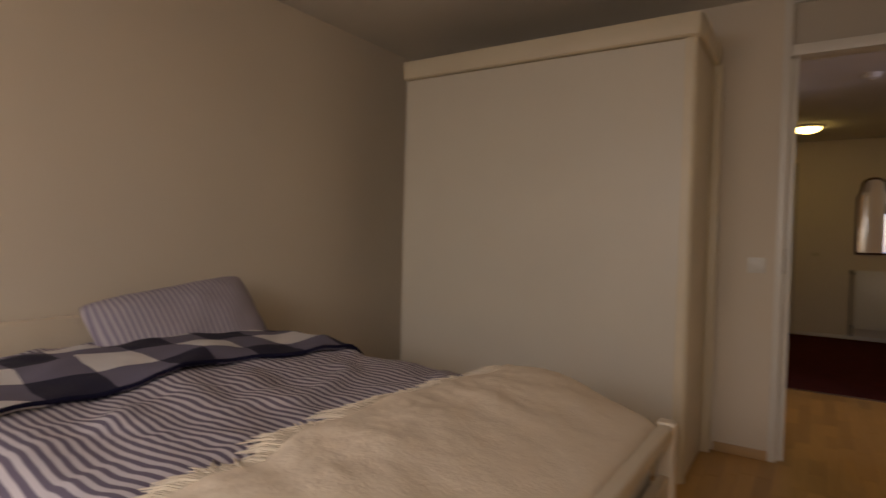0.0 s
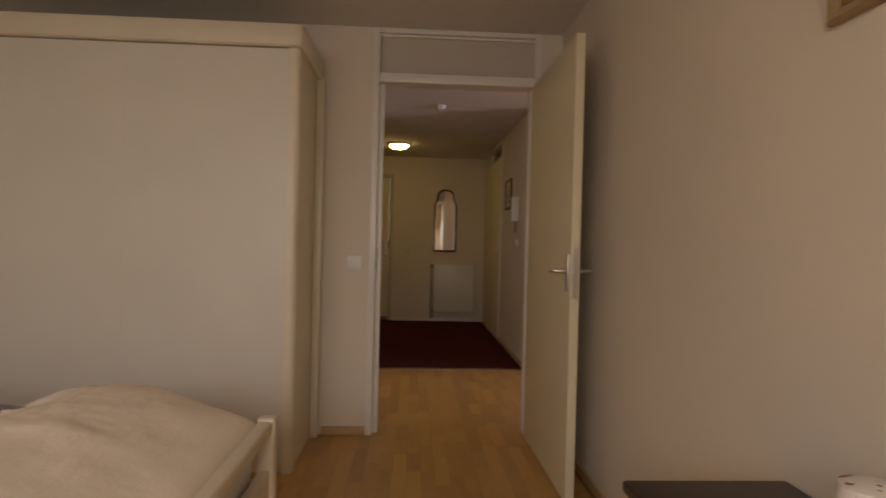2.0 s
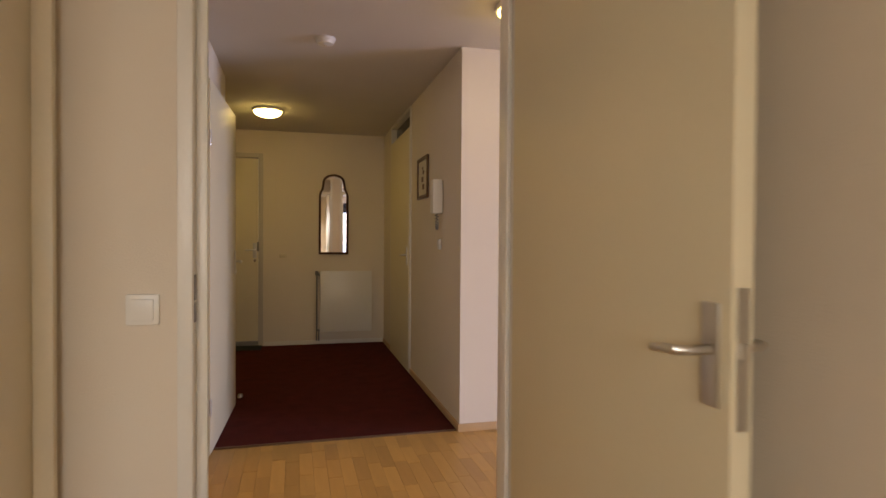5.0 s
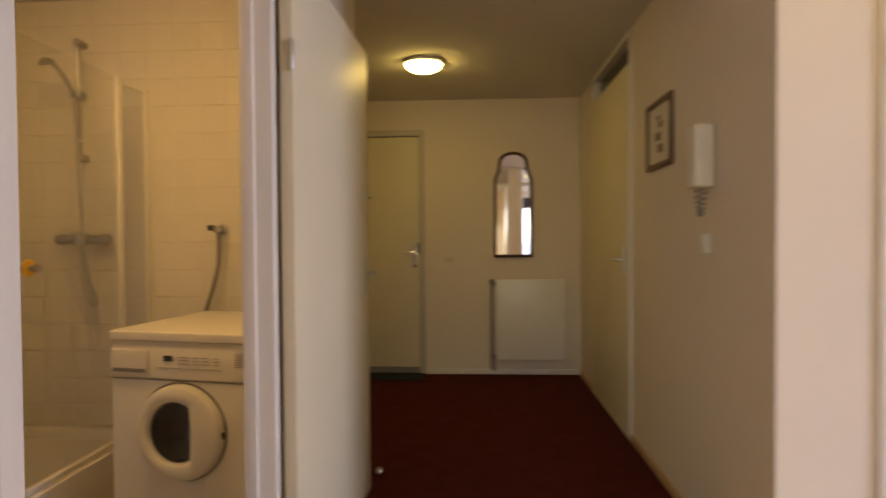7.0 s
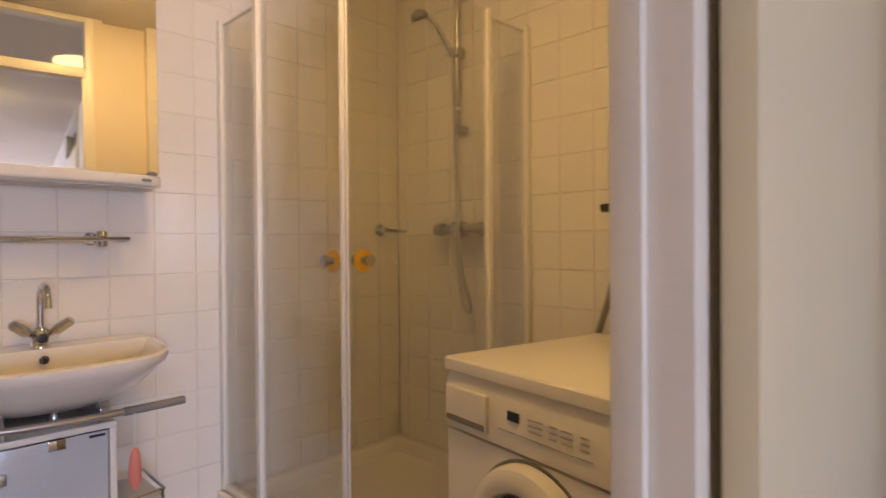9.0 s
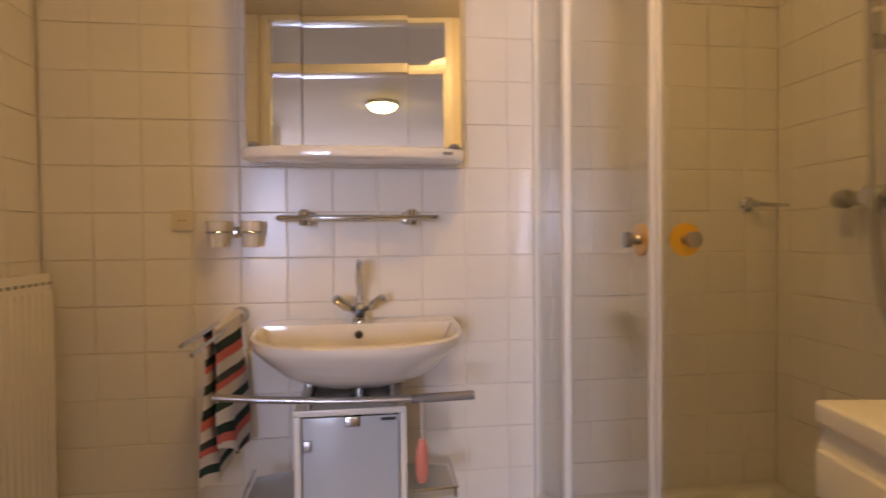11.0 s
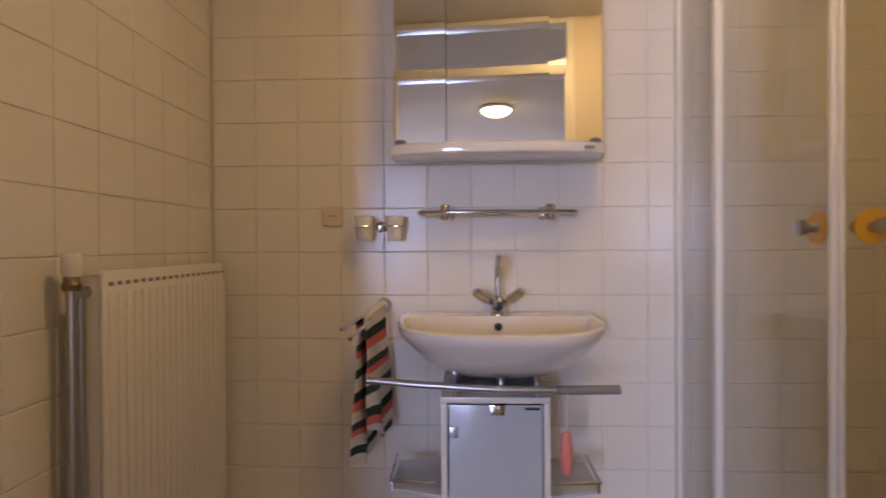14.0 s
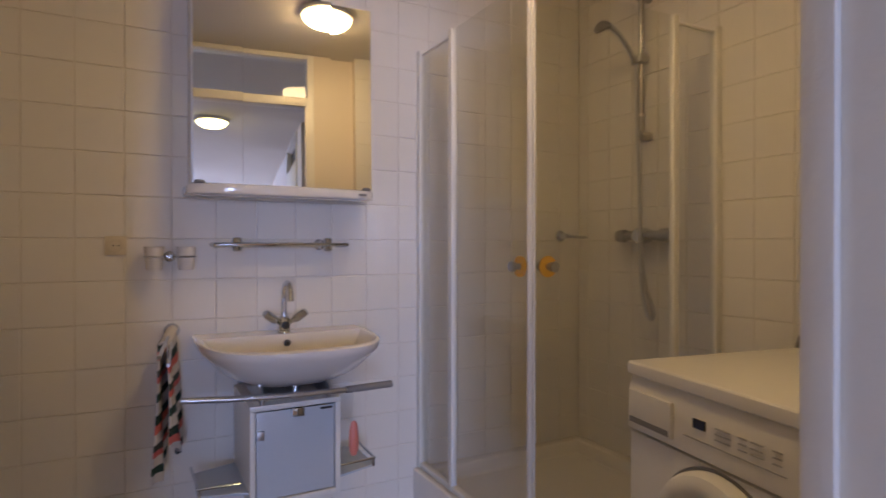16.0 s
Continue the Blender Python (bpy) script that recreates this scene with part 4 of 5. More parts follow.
def panel_radiator(name, label, m, w, h, pitch, ribs=True):
    """Steel panel radiator: its back at y=0, its face towards -y."""
    r = thing(name, label, "radiator")
    r.matrix_world = m
    bm = bmesh.new()
    box(bm, 0, w, -0.085, -0.075, 0, h)
    part("front_panel", bm, M_RAD, r, bevel=0.004)
    part("back_panel", boxes((0.01, w - 0.01, -0.035, -0.027, 0.01, h - 0.01)), M_RAD, r, bevel=0.003)
    part("side_cover", boxes((0.0, 0.004, -0.074, -0.036, 0.02, h - 0.01)), M_RAD, r)
    part("side_cover", boxes((w - 0.004, w, -0.074, -0.036, 0.02, h - 0.01)), M_RAD, r)
    part("top_grille", boxes((0.005, w - 0.005, -0.074, -0.036, h - 0.008, h - 0.002)), M_RAD, r)
    k = 0
    x = pitch * 0.5
    while x < w - pitch * 0.4:
        if ribs:
            part("rib", boxes((x, x + pitch * 0.62, -0.0895, -0.0848, 0.025, h - 0.045)), M_RAD, r, bevel=0.0022)
            part("slot", boxes((x + pitch * 0.04, x + pitch * 0.56, -0.0862, -0.0852, h - 0.030, h - 0.022)), M_GREYP, r)
        x += pitch
    for bx in (0.12 * w, 0.88 * w):
        part("bracket", boxes((bx - 0.012, bx + 0.012, -0.027, 0.0, h * 0.25, h * 0.75)), M_RAD, r)
    return r


hr = panel_radiator("radiator", "white flat panel radiator under the hall mirror", pose(1.10, HY1, 0.15), 0.575, 0.68, 0.033, False)
bm = bmesh.new()
tube(bm, [(-0.002, -0.055, 0.64), (-0.035, -0.055, 0.64)], 0.011)
tube(bm, [(-0.035, -0.055, 0.655), (-0.035, -0.055, 0.02)], 0.009)
tube(bm, [(-0.035, -0.055, 0.02), (-0.002, -0.055, 0.02)], 0.011)
tube(bm, [(-0.035, -0.055, 0.02), (-0.035, -0.055, -0.10)], 0.008)
tube(bm, [(-0.012, -0.055, 0.02), (-0.012, -0.055, -0.10)], 0.008)
part("pipe", bm, M_GREYP, hr, "grey painted pipes")
bm = bmesh.new()
lathe(bm, [(0, 0.0), (0.018, 0.0), (0.02, 0.02), (0.016, 0.045), (0, 0.047)], 16, "z", (-0.035, -0.055, 0.635))
part("valve", bm, M_GREYP, hr, "dark thermostat valve")

pc = thing("hall_picture", "small print in a brown wooden frame", "picture", (HX1, 6.385, 1.68))
bm = bmesh.new()
a, b = 0.185, 0.165
prof = [(0.0, 0.0), (0.0, 0.014), (0.01, 0.018), (0.028, 0.012), (0.03, 0.0)]
rings = []
for cy, cz, sy, sz in ((-a, -b, 1, 1), (a, -b, -1, 1), (a, b, -1, -1), (-a, b, 1, -1)):
    rings.append([bm.verts.new((-d - 0.002, cy + sy * o, cz + sz * o)) for o, d in prof])
for i in range(4):
    p, q = rings[i], rings[(i + 1) % 4]
    for k in range(len(prof) - 1):
        bm.faces.new((p[k], q[k], q[k + 1], p[k + 1]))
part("picture_frame", bm, M_BROWNWOOD, pc)
part("print", boxes((-0.008, -0.003, -a + 0.028, a - 0.028, -b + 0.028, b - 0.028)), M_PAPER, pc, "cream paper print")
for y0, y1, z0, z1 in ((-0.05, 0.02, -0.09, -0.05), (-0.02, 0.05, -0.03, 0.01), (-0.045, 0.01, 0.03, 0.06), (-0.01, 0.03, 0.07, 0.09)):
    part("motif", boxes((-0.0092, -0.008, y0, y1, z0, z1)), M_INK, pc)

ic = thing("intercom", "white wall intercom handset with a coiled cord", "intercom", (HX1, 5.79, 1.485))
part("backplate", boxes((-0.034, 0, 0.037, 0.135, -0.105, 0.105)), M_PLASTIC, ic, bevel=0.006)
bm = bmesh.new()
box(bm, -0.078, -0.006, -0.052, 0.034, -0.115, 0.12)
part("handset", bm, M_PLASTIC, ic, bevel=0.012, seg=3)
part("button", boxes((-0.032, -0.027, 0.075, 0.10, -0.06, -0.04)), M_IVORY, ic, bevel=0.002)
bm = bmesh.new()
pts = []
for i in range(121):
    t = i / 120
    ang = t * 2 * math.pi * 14
    c = Vector((-0.03, -0.01 + 0.075 * t, -0.112 - 0.105 * math.sin(math.pi * t)))
    pts.append(c + Vector((0.007 * math.cos(ang), 0.0, 0.007 * math.sin(ang))))
tube(bm, pts, 0.0034, 5)
part("cord", bm, M_GREYP, ic, "grey coiled cord")

# a small light switch below the intercom, built as a plain white box
th = thing("thermostat", "small white light switch on the hall wall below the intercom", "thermostat", (HX1, 5.82, 1.165))
part("box", boxes((-0.022, 0, -0.025, 0.025, -0.045, 0.03)), M_PLASTIC, th, bevel=0.006)
part("dial", boxes((-0.026, -0.021, -0.016, 0.016, -0.012, 0.018)), M_PLASTIC, th, bevel=0.002)


# ---- bathroom: basin, taps ----
# the basin and what hangs round it share one place and scale on the wall
SIDE = Matrix.Translation((TX0, 4.918, 0.880)) @ Matrix.Diagonal((1, 0.89, 0.88, 1)) @ Matrix.Translation((-TX0, -4.999, -0.929))

def basin():
    b = thing("wash_basin", "white oval porcelain wash basin on the tiled wall", "wash basin", (TX0, 4.997, 0))
    w, d, top = 0.318, 0.475, 0.897
    def plan(s, n=40):
        """Half-oval outline: flat at the wall."""
        pts = []
        for i in range(n + 1):
            a = -90 + 180 * i / n
            c, sn = math.cos(radians(a)), math.sin(radians(a))
            pts.append((0.004 + (d * s[1]) * abs(c) ** 0.55 , w * s[0] * (1 if sn > 0 else -1) * abs(sn) ** 0.75))
        return pts
    bm = bmesh.new()
    levels = [((0.46, 0.52), top - 0.158), ((0.62, 0.68), top - 0.146), ((0.80, 0.83), top - 0.105), ((0.92, 0.93), top - 0.060), ((0.985, 0.985), top - 0.034), ((1.0, 1.0), top - 0.018), ((1.0, 1.0), top - 0.004), ((0.985, 0.985), top)]
    rings = [[bm.verts.new((x, y, z)) for x, y in plan(s)] for s, z in levels]
    for a, c in zip(rings, rings[1:]):
        for k in range(len(a) - 1):
            bm.faces.new((a[k], a[k + 1], c[k + 1], c[k]))
    # rim and bowl: an inset oval set forward of the tap ledge
    def bowl(s, z, n=40):
        pts = []
        for i in range(n + 1):
            a = -90 + 180 * i / n
            c, sn = math.cos(radians(a)), math.sin(radians(a))
            pts.append((0.12 + (d * 0.95 - 0.12) * s * abs(c) ** 0.55 + (1 - s) * 0.1, w * 0.93 * s * (1 if sn > 0 else -1) * abs(sn) ** 0.75, z))
        return pts
    bl = [[bm.verts.new(p) for p in bowl(s, z)] for s, z in ((1.0, top), (0.985, top - 0.012), (0.93, top - 0.05), (0.78, top - 0.10), (0.45, top - 0.135), (0.12, top - 0.145))]
    for k in range(len(rings[-1]) - 1):
        bm.faces.new((rings[-1][k], rings[-1][k + 1], bl[0][k + 1], bl[0][k]))
    bm.faces.new([rings[-1][0], bl[0][0], bl[0][-1], rings[-1][-1]])
    for a, c in zip(bl, bl[1:]):
        for k in range(len(a) - 1):
            bm.faces.new((a[k], a[k + 1], c[k + 1], c[k]))
        bm.faces.new((a[-1], a[0], c[0], c[-1]))
    bm.faces.new(bl[-1])
    bm.faces.new(rings[0][::-1])
    part("bowl", bm, M_PORC, b)
    bm = bmesh.new()
    lathe(bm, [(0, 0.0), (0.009, 0.0), (0.013, 0.003), (0.014, -0.002), (0.009, -0.004), (0, -0.002)], 18, "x", (0.135, 0.0, top - 0.032))
    part("overflow_ring", bm, M_CHROME, b)
    bm = bmesh.new()
    lathe(bm, [(0, 0.0), (0.008, 0.0), (0.008, 0.0036), (0, 0.0036)], 14, "x", (0.135, 0, top - 0.032))
    part("overflow_hole", bm, M_BLACK, b)
    bm = bmesh.new()
    lathe(bm, [(0, top - 0.14), (0.02, top - 0.14), (0.022, top - 0.144), (0, top - 0.146)], 18, "z", (0.26, 0, 0.0))
    part("drain", bm, M_CHROME, b)
    bm = bmesh.new()
    lathe(bm, [(0, 0.735), (0.016, 0.735), (0.016, 0.70), (0.03, 0.70), (0.034, 0.685), (0.018, 0.665), (0.017, 0.62), (0.028, 0.615), (0.028, 0.55), (0.0, 0.545)], 20, "z", (0.24, 0, 0))
    part("bottle_trap", bm, M_CHROME, b, "chrome bottle trap")
    bm = bmesh.new()
    tube(bm, [(0.21, 0, 0.60), (0.1, 0.0, 0.60), (0.0, 0, 0.60)], 0.014)
    part("waste_pipe", bm, M_CHROME, b)
    bm = bmesh.new()
    tube(bm, [(0.02, 0.10, 0.71), (0.03, 0.07, 0.69), (0.06, 0.10, 0.66), (0.08, 0.06, 0.70)], 0.007)
    part("corner_valve", bm, M_BLACK, b, "dark corner valve and supply hose")
    return b


basin()
tp = thing("basin_tap", "chrome two-handle basin mixer tap", "tap", (TX0 + 0.075, 5.0, 0.897))
bm = bmesh.new()
lathe(bm, [(0, 0), (0.026, 0), (0.026, 0.006), (0.022, 0.012), (0.024, 0.05), (0.018, 0.062), (0.012, 0.066), (0, 0.066)], 22)
part("tap_body", bm, M_CHROME, tp)
bm = bmesh.new()
tube(bm, [(0, 0, 0.06), (0, 0, 0.135), (0.004, 0, 0.165), (0.02, 0, 0.188), (0.05, 0, 0.197), (0.08, 0, 0.188), (0.097, 0, 0.165), (0.1, 0, 0.13)], [0.0105] * 6 + [0.010, 0.012], 14)
part("spout", bm, M_CHROME, tp)
for s in (-1, 1):
    bm = bmesh.new()
    tube(bm, [(0.006, s * 0.012, 0.035), (0.012, s * 0.03, 0.046), (0.016, s * 0.04, 0.053), (0.03, s * 0.075, 0.08), (0.032, s * 0.078, 0.083)], [0.010, 0.010, 0.017, 0.016, 0.011], 14)
    part("tap_handle", bm, M_CHROME, tp)
bm = bmesh.new()
lathe(bm, [(0, 0), (0.016, 0), (0.015, 0.006), (0, 0.008)], 16, "x", (0.022, 0.0, 0.03))
part("cap", bm, M_BLACK, tp, "dark round tap cap")

# ---- bathroom: chrome rail and cup holder ----
tr = thing("chrome_rail", "curved chrome shelf rail above the basin", "rail", (TX0, 5.0, 1.24))
bm = bmesh.new()
tube(bm, [(0.052, -0.252, -0.004), (0.062, -0.26, 0.0), (0.085, -0.252, 0.0), (0.1, -0.17, 0.0), (0.106, 0, 0.0), (0.1, 0.17, 0.0), (0.085, 0.252, 0.0), (0.062, 0.26, 0.0), (0.052, 0.252, -0.004)], 0.008, 10)
part("front_bar", bm, M_CHROME, tr)
bm = bmesh.new()
tube(bm, [(0.055, -0.255, -0.004), (0.05, 0, -0.004), (0.055, 0.255, -0.004)], 0.008, 10)
part("back_bar", bm, M_CHROME, tr)
for s in (-0.16, 0.16):
    bm = bmesh.new()
    lathe(bm, [(0, 0.0), (0.023, 0.0), (0.023, 0.006), (0.013, 0.016), (0.011, 0.04), (0.017, 0.046), (0.017, 0.062), (0, 0.066)], 18, "x", (0, s, 0.0))
    part("mount", bm, M_CHROME, tr)
    bm = bmesh.new()
    lathe(bm, [(0, -0.026), (0.014, -0.026), (0.018, -0.02), (0.018, 0.02), (0.014, 0.026), (0, 0.026)], 18, "z", (0.078, s * 1.08, 0.0))
    part("clamp", bm, M_CHROME, tr)

ch = thing("tumbler_holder", "chrome holder with two white tumblers on the tiles", "tumbler holder", (TX0, 4.603, 1.195))
bm = bmesh.new()
lathe(bm, [(0, 0), (0.02, 0), (0.02, 0.006), (0.009, 0.012), (0.009, 0.045), (0, 0.046)], 16, "x")
part("mount", bm, M_CHROME, ch)
for s in (-0.052, 0.052):
    bm = bmesh.new()
    tube(bm, [(0.05 + 0.033 * math.cos(a), s + 0.033 * math.sin(a), 0.0) for a in (2 * math.pi * k / 24 for k in range(25))], 0.0035, 7, False)
    part("ring", bm, M_CHROME, ch)
    bm = bmesh.new()
    lathe(bm, [(0, -0.048), (0.023, -0.048), (0.025, -0.045), (0.032, 0.034), (0.034, 0.036), (0.030, 0.036), (0.0235, -0.04), (0, -0.041)], 24, "z", (0.05, s, 0))
    part("tumbler", bm, M_PORC, ch)

sk = thing("power_socket", "ivory recessed power socket on the tiled wall", "socket", (TX0, 4.432, 1.235))
bm = bmesh.new()
box(bm, 0.0, 0.010, -0.034, 0.034, -0.034, 0.034)
part("plate", bm, M_IVORY, sk, bevel=0.004)
bm = bmesh.new()
lathe(bm, [(0.0, 0.0065), (0.016, 0.0065), (0.0205, 0.0115), (0.022, 0.0115), (0.022, 0.009), (0, 0.009)], 24, "x")
part("insert", bm, M_IVORY, sk)
for s in (-0.008, 0.008):
    bm = bmesh.new()
    lathe(bm, [(0, 0.010), (0.0028, 0.010), (0.0028, 0.0112), (0, 0.0112)], 10, "x", (0, s, 0))
    part("pin_hole", bm, M_BLACK, sk)

# ---- bathroom: mirror cabinet ----
mc = thing("mirror_cabinet", "white mirror cabinet with three doors and a bowed shelf", "mirror cabinet", (TX0, 0, 0))
CZ0, CZ1, CXF = 1.455, 2.185, 0.14
part("carcass", boxes((0.001, 0.012, 4.665, 5.322, CZ0, CZ1), (0.012, CXF - 0.006, 4.665, 4.68, CZ0, CZ1), (0.012, CXF - 0.006, 5.307, 5.322, CZ0, CZ1), (0.012, CXF - 0.006, 4.68, 5.307, CZ1 - 0.015, CZ1)), M_WHITEMET, mc, bevel=0.002)
for y0, y1, tilt in ((4.667, 4.832, -2.9), (4.834, 5.155, -3.4), (5.157, 5.320, -3.5)):
    dr = part("cabinet_door", boxes((-0.004, 0.0, 0.0, y1 - y0, CZ0 + 0.003, CZ1 - 0.002)), M_MIRROR, mc, "mirrored cabinet door")
    dr.matrix_basis = pose(CXF + 0.001 + CZ1 * math.sin(radians(1.25)), y0, 0, 0, -1.25, tilt)
bm = bmesh.new()
pts = [(0.001, 4.645), (0.001, 5.345)] + [(0.13 + 0.075 * math.cos(radians(a)) ** 0.8 if abs(a) < 90 else 0.13, 4.995 + 0.345 * math.sin(radians(a))) for a in range(84, -85, -12)]
outline(bm, pts, (1.418, 1.4545), "z")
part("shelf", bm, M_PORC, mc, "white bowed shelf under the mirrors", bevel=0.010, seg=3)
for y in (4.69, 5.30):
    bm = bmesh.new()
    lathe(bm, [(0, 0), (0.017, 0), (0.018, 0.006), (0.012, 0.012), (0, 0.013)], 16, "z", (0.16, y, 1.4545))
    part("clip", bm, M_GREYP, mc)
part("label_plate", boxes((0.182, 0.1845, 5.262, 5.292, 1.430, 1.440)), M_GREYP, mc)

# ---- bathroom: towel arm with towel ----
ta = thing("towel_arm", "chrome double swing towel arm on the wall", "towel rail", (TX0, 4.61, 0.92))
bm = bmesh.new()
lathe(bm, [(0, 0.0), (0.027, 0.0), (0.027, 0.008), (0.018, 0.02), (0.014, 0.03), (0, 0.032)], 20, "x")
part("mount", bm, M_CHROME, ta)
for dz, ey, ez in ((0.012, -0.055, -0.03), (-0.012, -0.03, -0.055)):
    bm = bmesh.new()
    tube(bm, [(0.02, 0, dz), (0.06, -0.005, dz), (0.40, ey, ez + 0.01)], 0.006, 10)
    part("arm", bm, M_CHROME, ta)


def towel_at(front):
    def at(u, v):
        # u runs out along the arm, v down the cloth
        x = TX0 + 0.05 + 0.175 * u + 0.012 * math.sin(v * 7 + u * 3)
        drop = (0.37 + 0.05 * (1 - u)) if front else 0.485
        y = 4.607 - 0.035 * u + (0.014 if front else -0.010) + 0.012 * math.sin(u * 8 + v * 3) * v + (0.020 * v if front else -0.010 * v)
        z = 0.934 - 0.026 * u - drop * v - 0.02 * math.sin(u * 5) * v
        return x, y, z, x, (0.0 if front else 0.05) + drop * v
    return at


tw = thing("hand_towel", "striped hand towel in white, coral and dark green", "towel", (0, 0, 0))
part("front_fold", sheet(towel_at(True), 14, 30, 0.006), M_TOWEL, tw)
part("back_fold", sheet(towel_at(False), 14, 30, 0.006), M_TOWEL, tw)
bm = sheet(lambda u, v: (TX0 + 0.05 + 0.175 * u, 4.593 - 0.035 * u + 0.034 * v, 0.934 - 0.026 * u + 0.012 * math.sin(math.pi * v), TX0 + u * 0.2, 0.02), 10, 8, 0.006)
part("top_fold", bm, M_TOWEL, tw)

# ---- bathroom: under-basin unit with bar ----
vu = thing("basin_cabinet", "white framed cabinet with frosted glass door under the basin", "cabinet", (TX0, 0, 0))
VX, VY0, VY1, VZ0, VZ1 = 0.345, 4.822, 5.128, 0.36, 0.70
part("side_panel", boxes((0.03, VX, VY0, VY0 + 0.018, VZ0, VZ1 - 0.018)), M_WHITEMET, vu, bevel=0.002)
part("side_panel", boxes((0.03, VX, VY1 - 0.018, VY1, VZ0, VZ1 - 0.018)), M_WHITEMET, vu, bevel=0.002)
part("top_panel", boxes((0.03, VX, VY0, VY1, VZ1 - 0.018, VZ1)), M_WHITEMET, vu, bevel=0.002)
part("bottom_panel", boxes((0.03, VX, VY0 + 0.018, VY1 - 0.018, VZ0, VZ0 + 0.018)), M_WHITEMET, vu, bevel=0.002)
part("back_panel", boxes((0.03, 0.036, VY0 + 0.018, VY1 - 0.018, VZ0 + 0.018, VZ1 - 0.018)), M_WHITEMET, vu)
dg = part("glass_door", boxes((VX - 0.012, VX - 0.006, VY0 + 0.022, VY1 - 0.022, VZ0 + 0.022, VZ1 - 0.024)), M_FROST, vu, "frosted blue-grey glass door", bevel=0.001)
part("door_clip", boxes((VX - 0.006, VX + 0.004, 4.96, 5.0, VZ1 - 0.05, VZ1 - 0.022)), M_CHROME, dg, bevel=0.001)
part("door_hinge", boxes((VX - 0.006, VX + 0.002, VY0 + 0.024, VY0 + 0.046, VZ1 - 0.115, VZ1 - 0.085)), M_ALU, dg, bevel=0.001)
part("catch", boxes((VX - 0.006, VX + 0.001, VY1 - 0.07, VY1 - 0.03, VZ1 - 0.036, VZ1 - 0.03)), M_BLACK, dg)
for y0, y1 in ((VY0 - 0.16, VY0 - 0.001), (VY1 + 0.001, VY1 + 0.16)):
    bm = bmesh.new()
    s = -1 if y0 < VY0 - 0.1 and y1 < VY0 else 1
    base_y = VY0 - 0.001 if s < 0 else VY1 + 0.001
    outline(bm, [(0.06, base_y), (0.33, base_y), (0.29, base_y + s * 0.15), (0.10, base_y + s * 0.15)], (0.405, 0.413), "z")
    sh = part("side_shelf", bm, M_FROST, vu, "frosted glass side shelf", bevel=0.001)
    bm = bmesh.new()
    tube(bm, [(0.30, base_y + s * 0.02, 0.435), (0.29, base_y + s * 0.15, 0.435), (0.10, base_y + s * 0.155, 0.435)], 0.005, 8)
    part("gallery_rail", bm, M_CHROME, sh)
    part("rail_post", boxes((0.285, 0.293, base_y + s * 0.145 - 0.004, base_y + s * 0.145 + 0.004, 0.405, 0.435)), M_CHROME, sh)
for y in (4.862, 5.09):
    bm = bmesh.new()
    outline(bm, [(0.06, VZ1), (0.345, VZ1), (0.345, 0.742), (0.30, 0.775), (0.06, 0.80)], (y - 0.004, y + 0.004), "y")
    part("standoff", bm, M_ALU, vu, "angled aluminium bracket plate", bevel=0.001)
    part("bracket_arm", boxes((0.05, 0.32, y - 0.006, y + 0.006, 0.74, 0.775)), M_ALU, vu, bevel=0.002)
bm = bmesh.new()
tube(bm, [(0.345, 4.615, 0.748), (0.358, 4.75, 0.74), (0.368, 4.90, 0.733), (0.37, 5.0, 0.73), (0.366, 5.14, 0.727)], 0.010, 12)
part("towel_bar", bm, M_ALU, vu, "bowed aluminium towel bar")
bm = bmesh.new()
tube(bm, [(0.366, 5.14, 0.727), (0.364, 5.20, 0.727), (0.357, 5.315, 0.727)], 0.0125, 12)
part("bar_grip", bm, M_GREYP, vu, "grey grip sleeve")

br = thing("pink_brush", "pink plastic brush hanging from the bar on a cord", "brush", (TX0 + 0.366, 5.165, 0.727))
bm = bmesh.new()
tube(bm, [(0.0, 0, 0.013), (0.012, 0.001, -0.01), (0.006, 0.002, -0.06), (0.004, 0.002, -0.115)], 0.0018, 6)
part("cord", bm, M_PLASTIC, br)
bm = bmesh.new()
lathe(bm, [(0, -0.235), (0.010, -0.233), (0.017, -0.21), (0.018, -0.17), (0.015, -0.135), (0.009, -0.115), (0, -0.11)], 16, "z", (0.004, 0.002, 0.0))
for v in bm.verts:
    v.co.x = 0.004 + (v.co.x - 0.004) * 0.6
part("brush_body", bm, M_PINK, br)

# ---- bathroom: radiator ----
SIDE = Matrix()
brd = panel_radiator("radiator", "tall white ribbed panel radiator on the tiled wall", pose(-0.745, TY0, 0.30, 0, 0, 180), 0.556, 0.71, 0.029)
bm = bmesh.new()
for dx in (-0.018, -0.042):
    tube(bm, [(dx, -0.05, 0.67 if dx > -0.03 else 0.68), (dx, -0.05, -0.30)], 0.009, 10)
tube(bm, [(0.0, -0.05, 0.67), (-0.045, -0.05, 0.67)], 0.012, 10)
part("pipe", bm, M_STEEL, brd, "bare metal pipes")
bm = bmesh.new()
lathe(bm, [(0, 0), (0.016, 0.0), (0.018, 0.012), (0.014, 0.02), (0.014, 0.045), (0, 0.046)], 16, "z", (-0.042, -0.05, 0.675))
part("valve", bm, M_BRASS, brd, "dark brass valve")
bm = bmesh.new()
lathe(bm, [(0, 0.722), (0.015, 0.722), (0.018, 0.73), (0.018, 0.76), (0.013, 0.766), (0, 0.766)], 16, "z", (-0.042, -0.05, -0.02))
part("valve_cap", bm, M_PLASTIC, brd, "white valve cap")

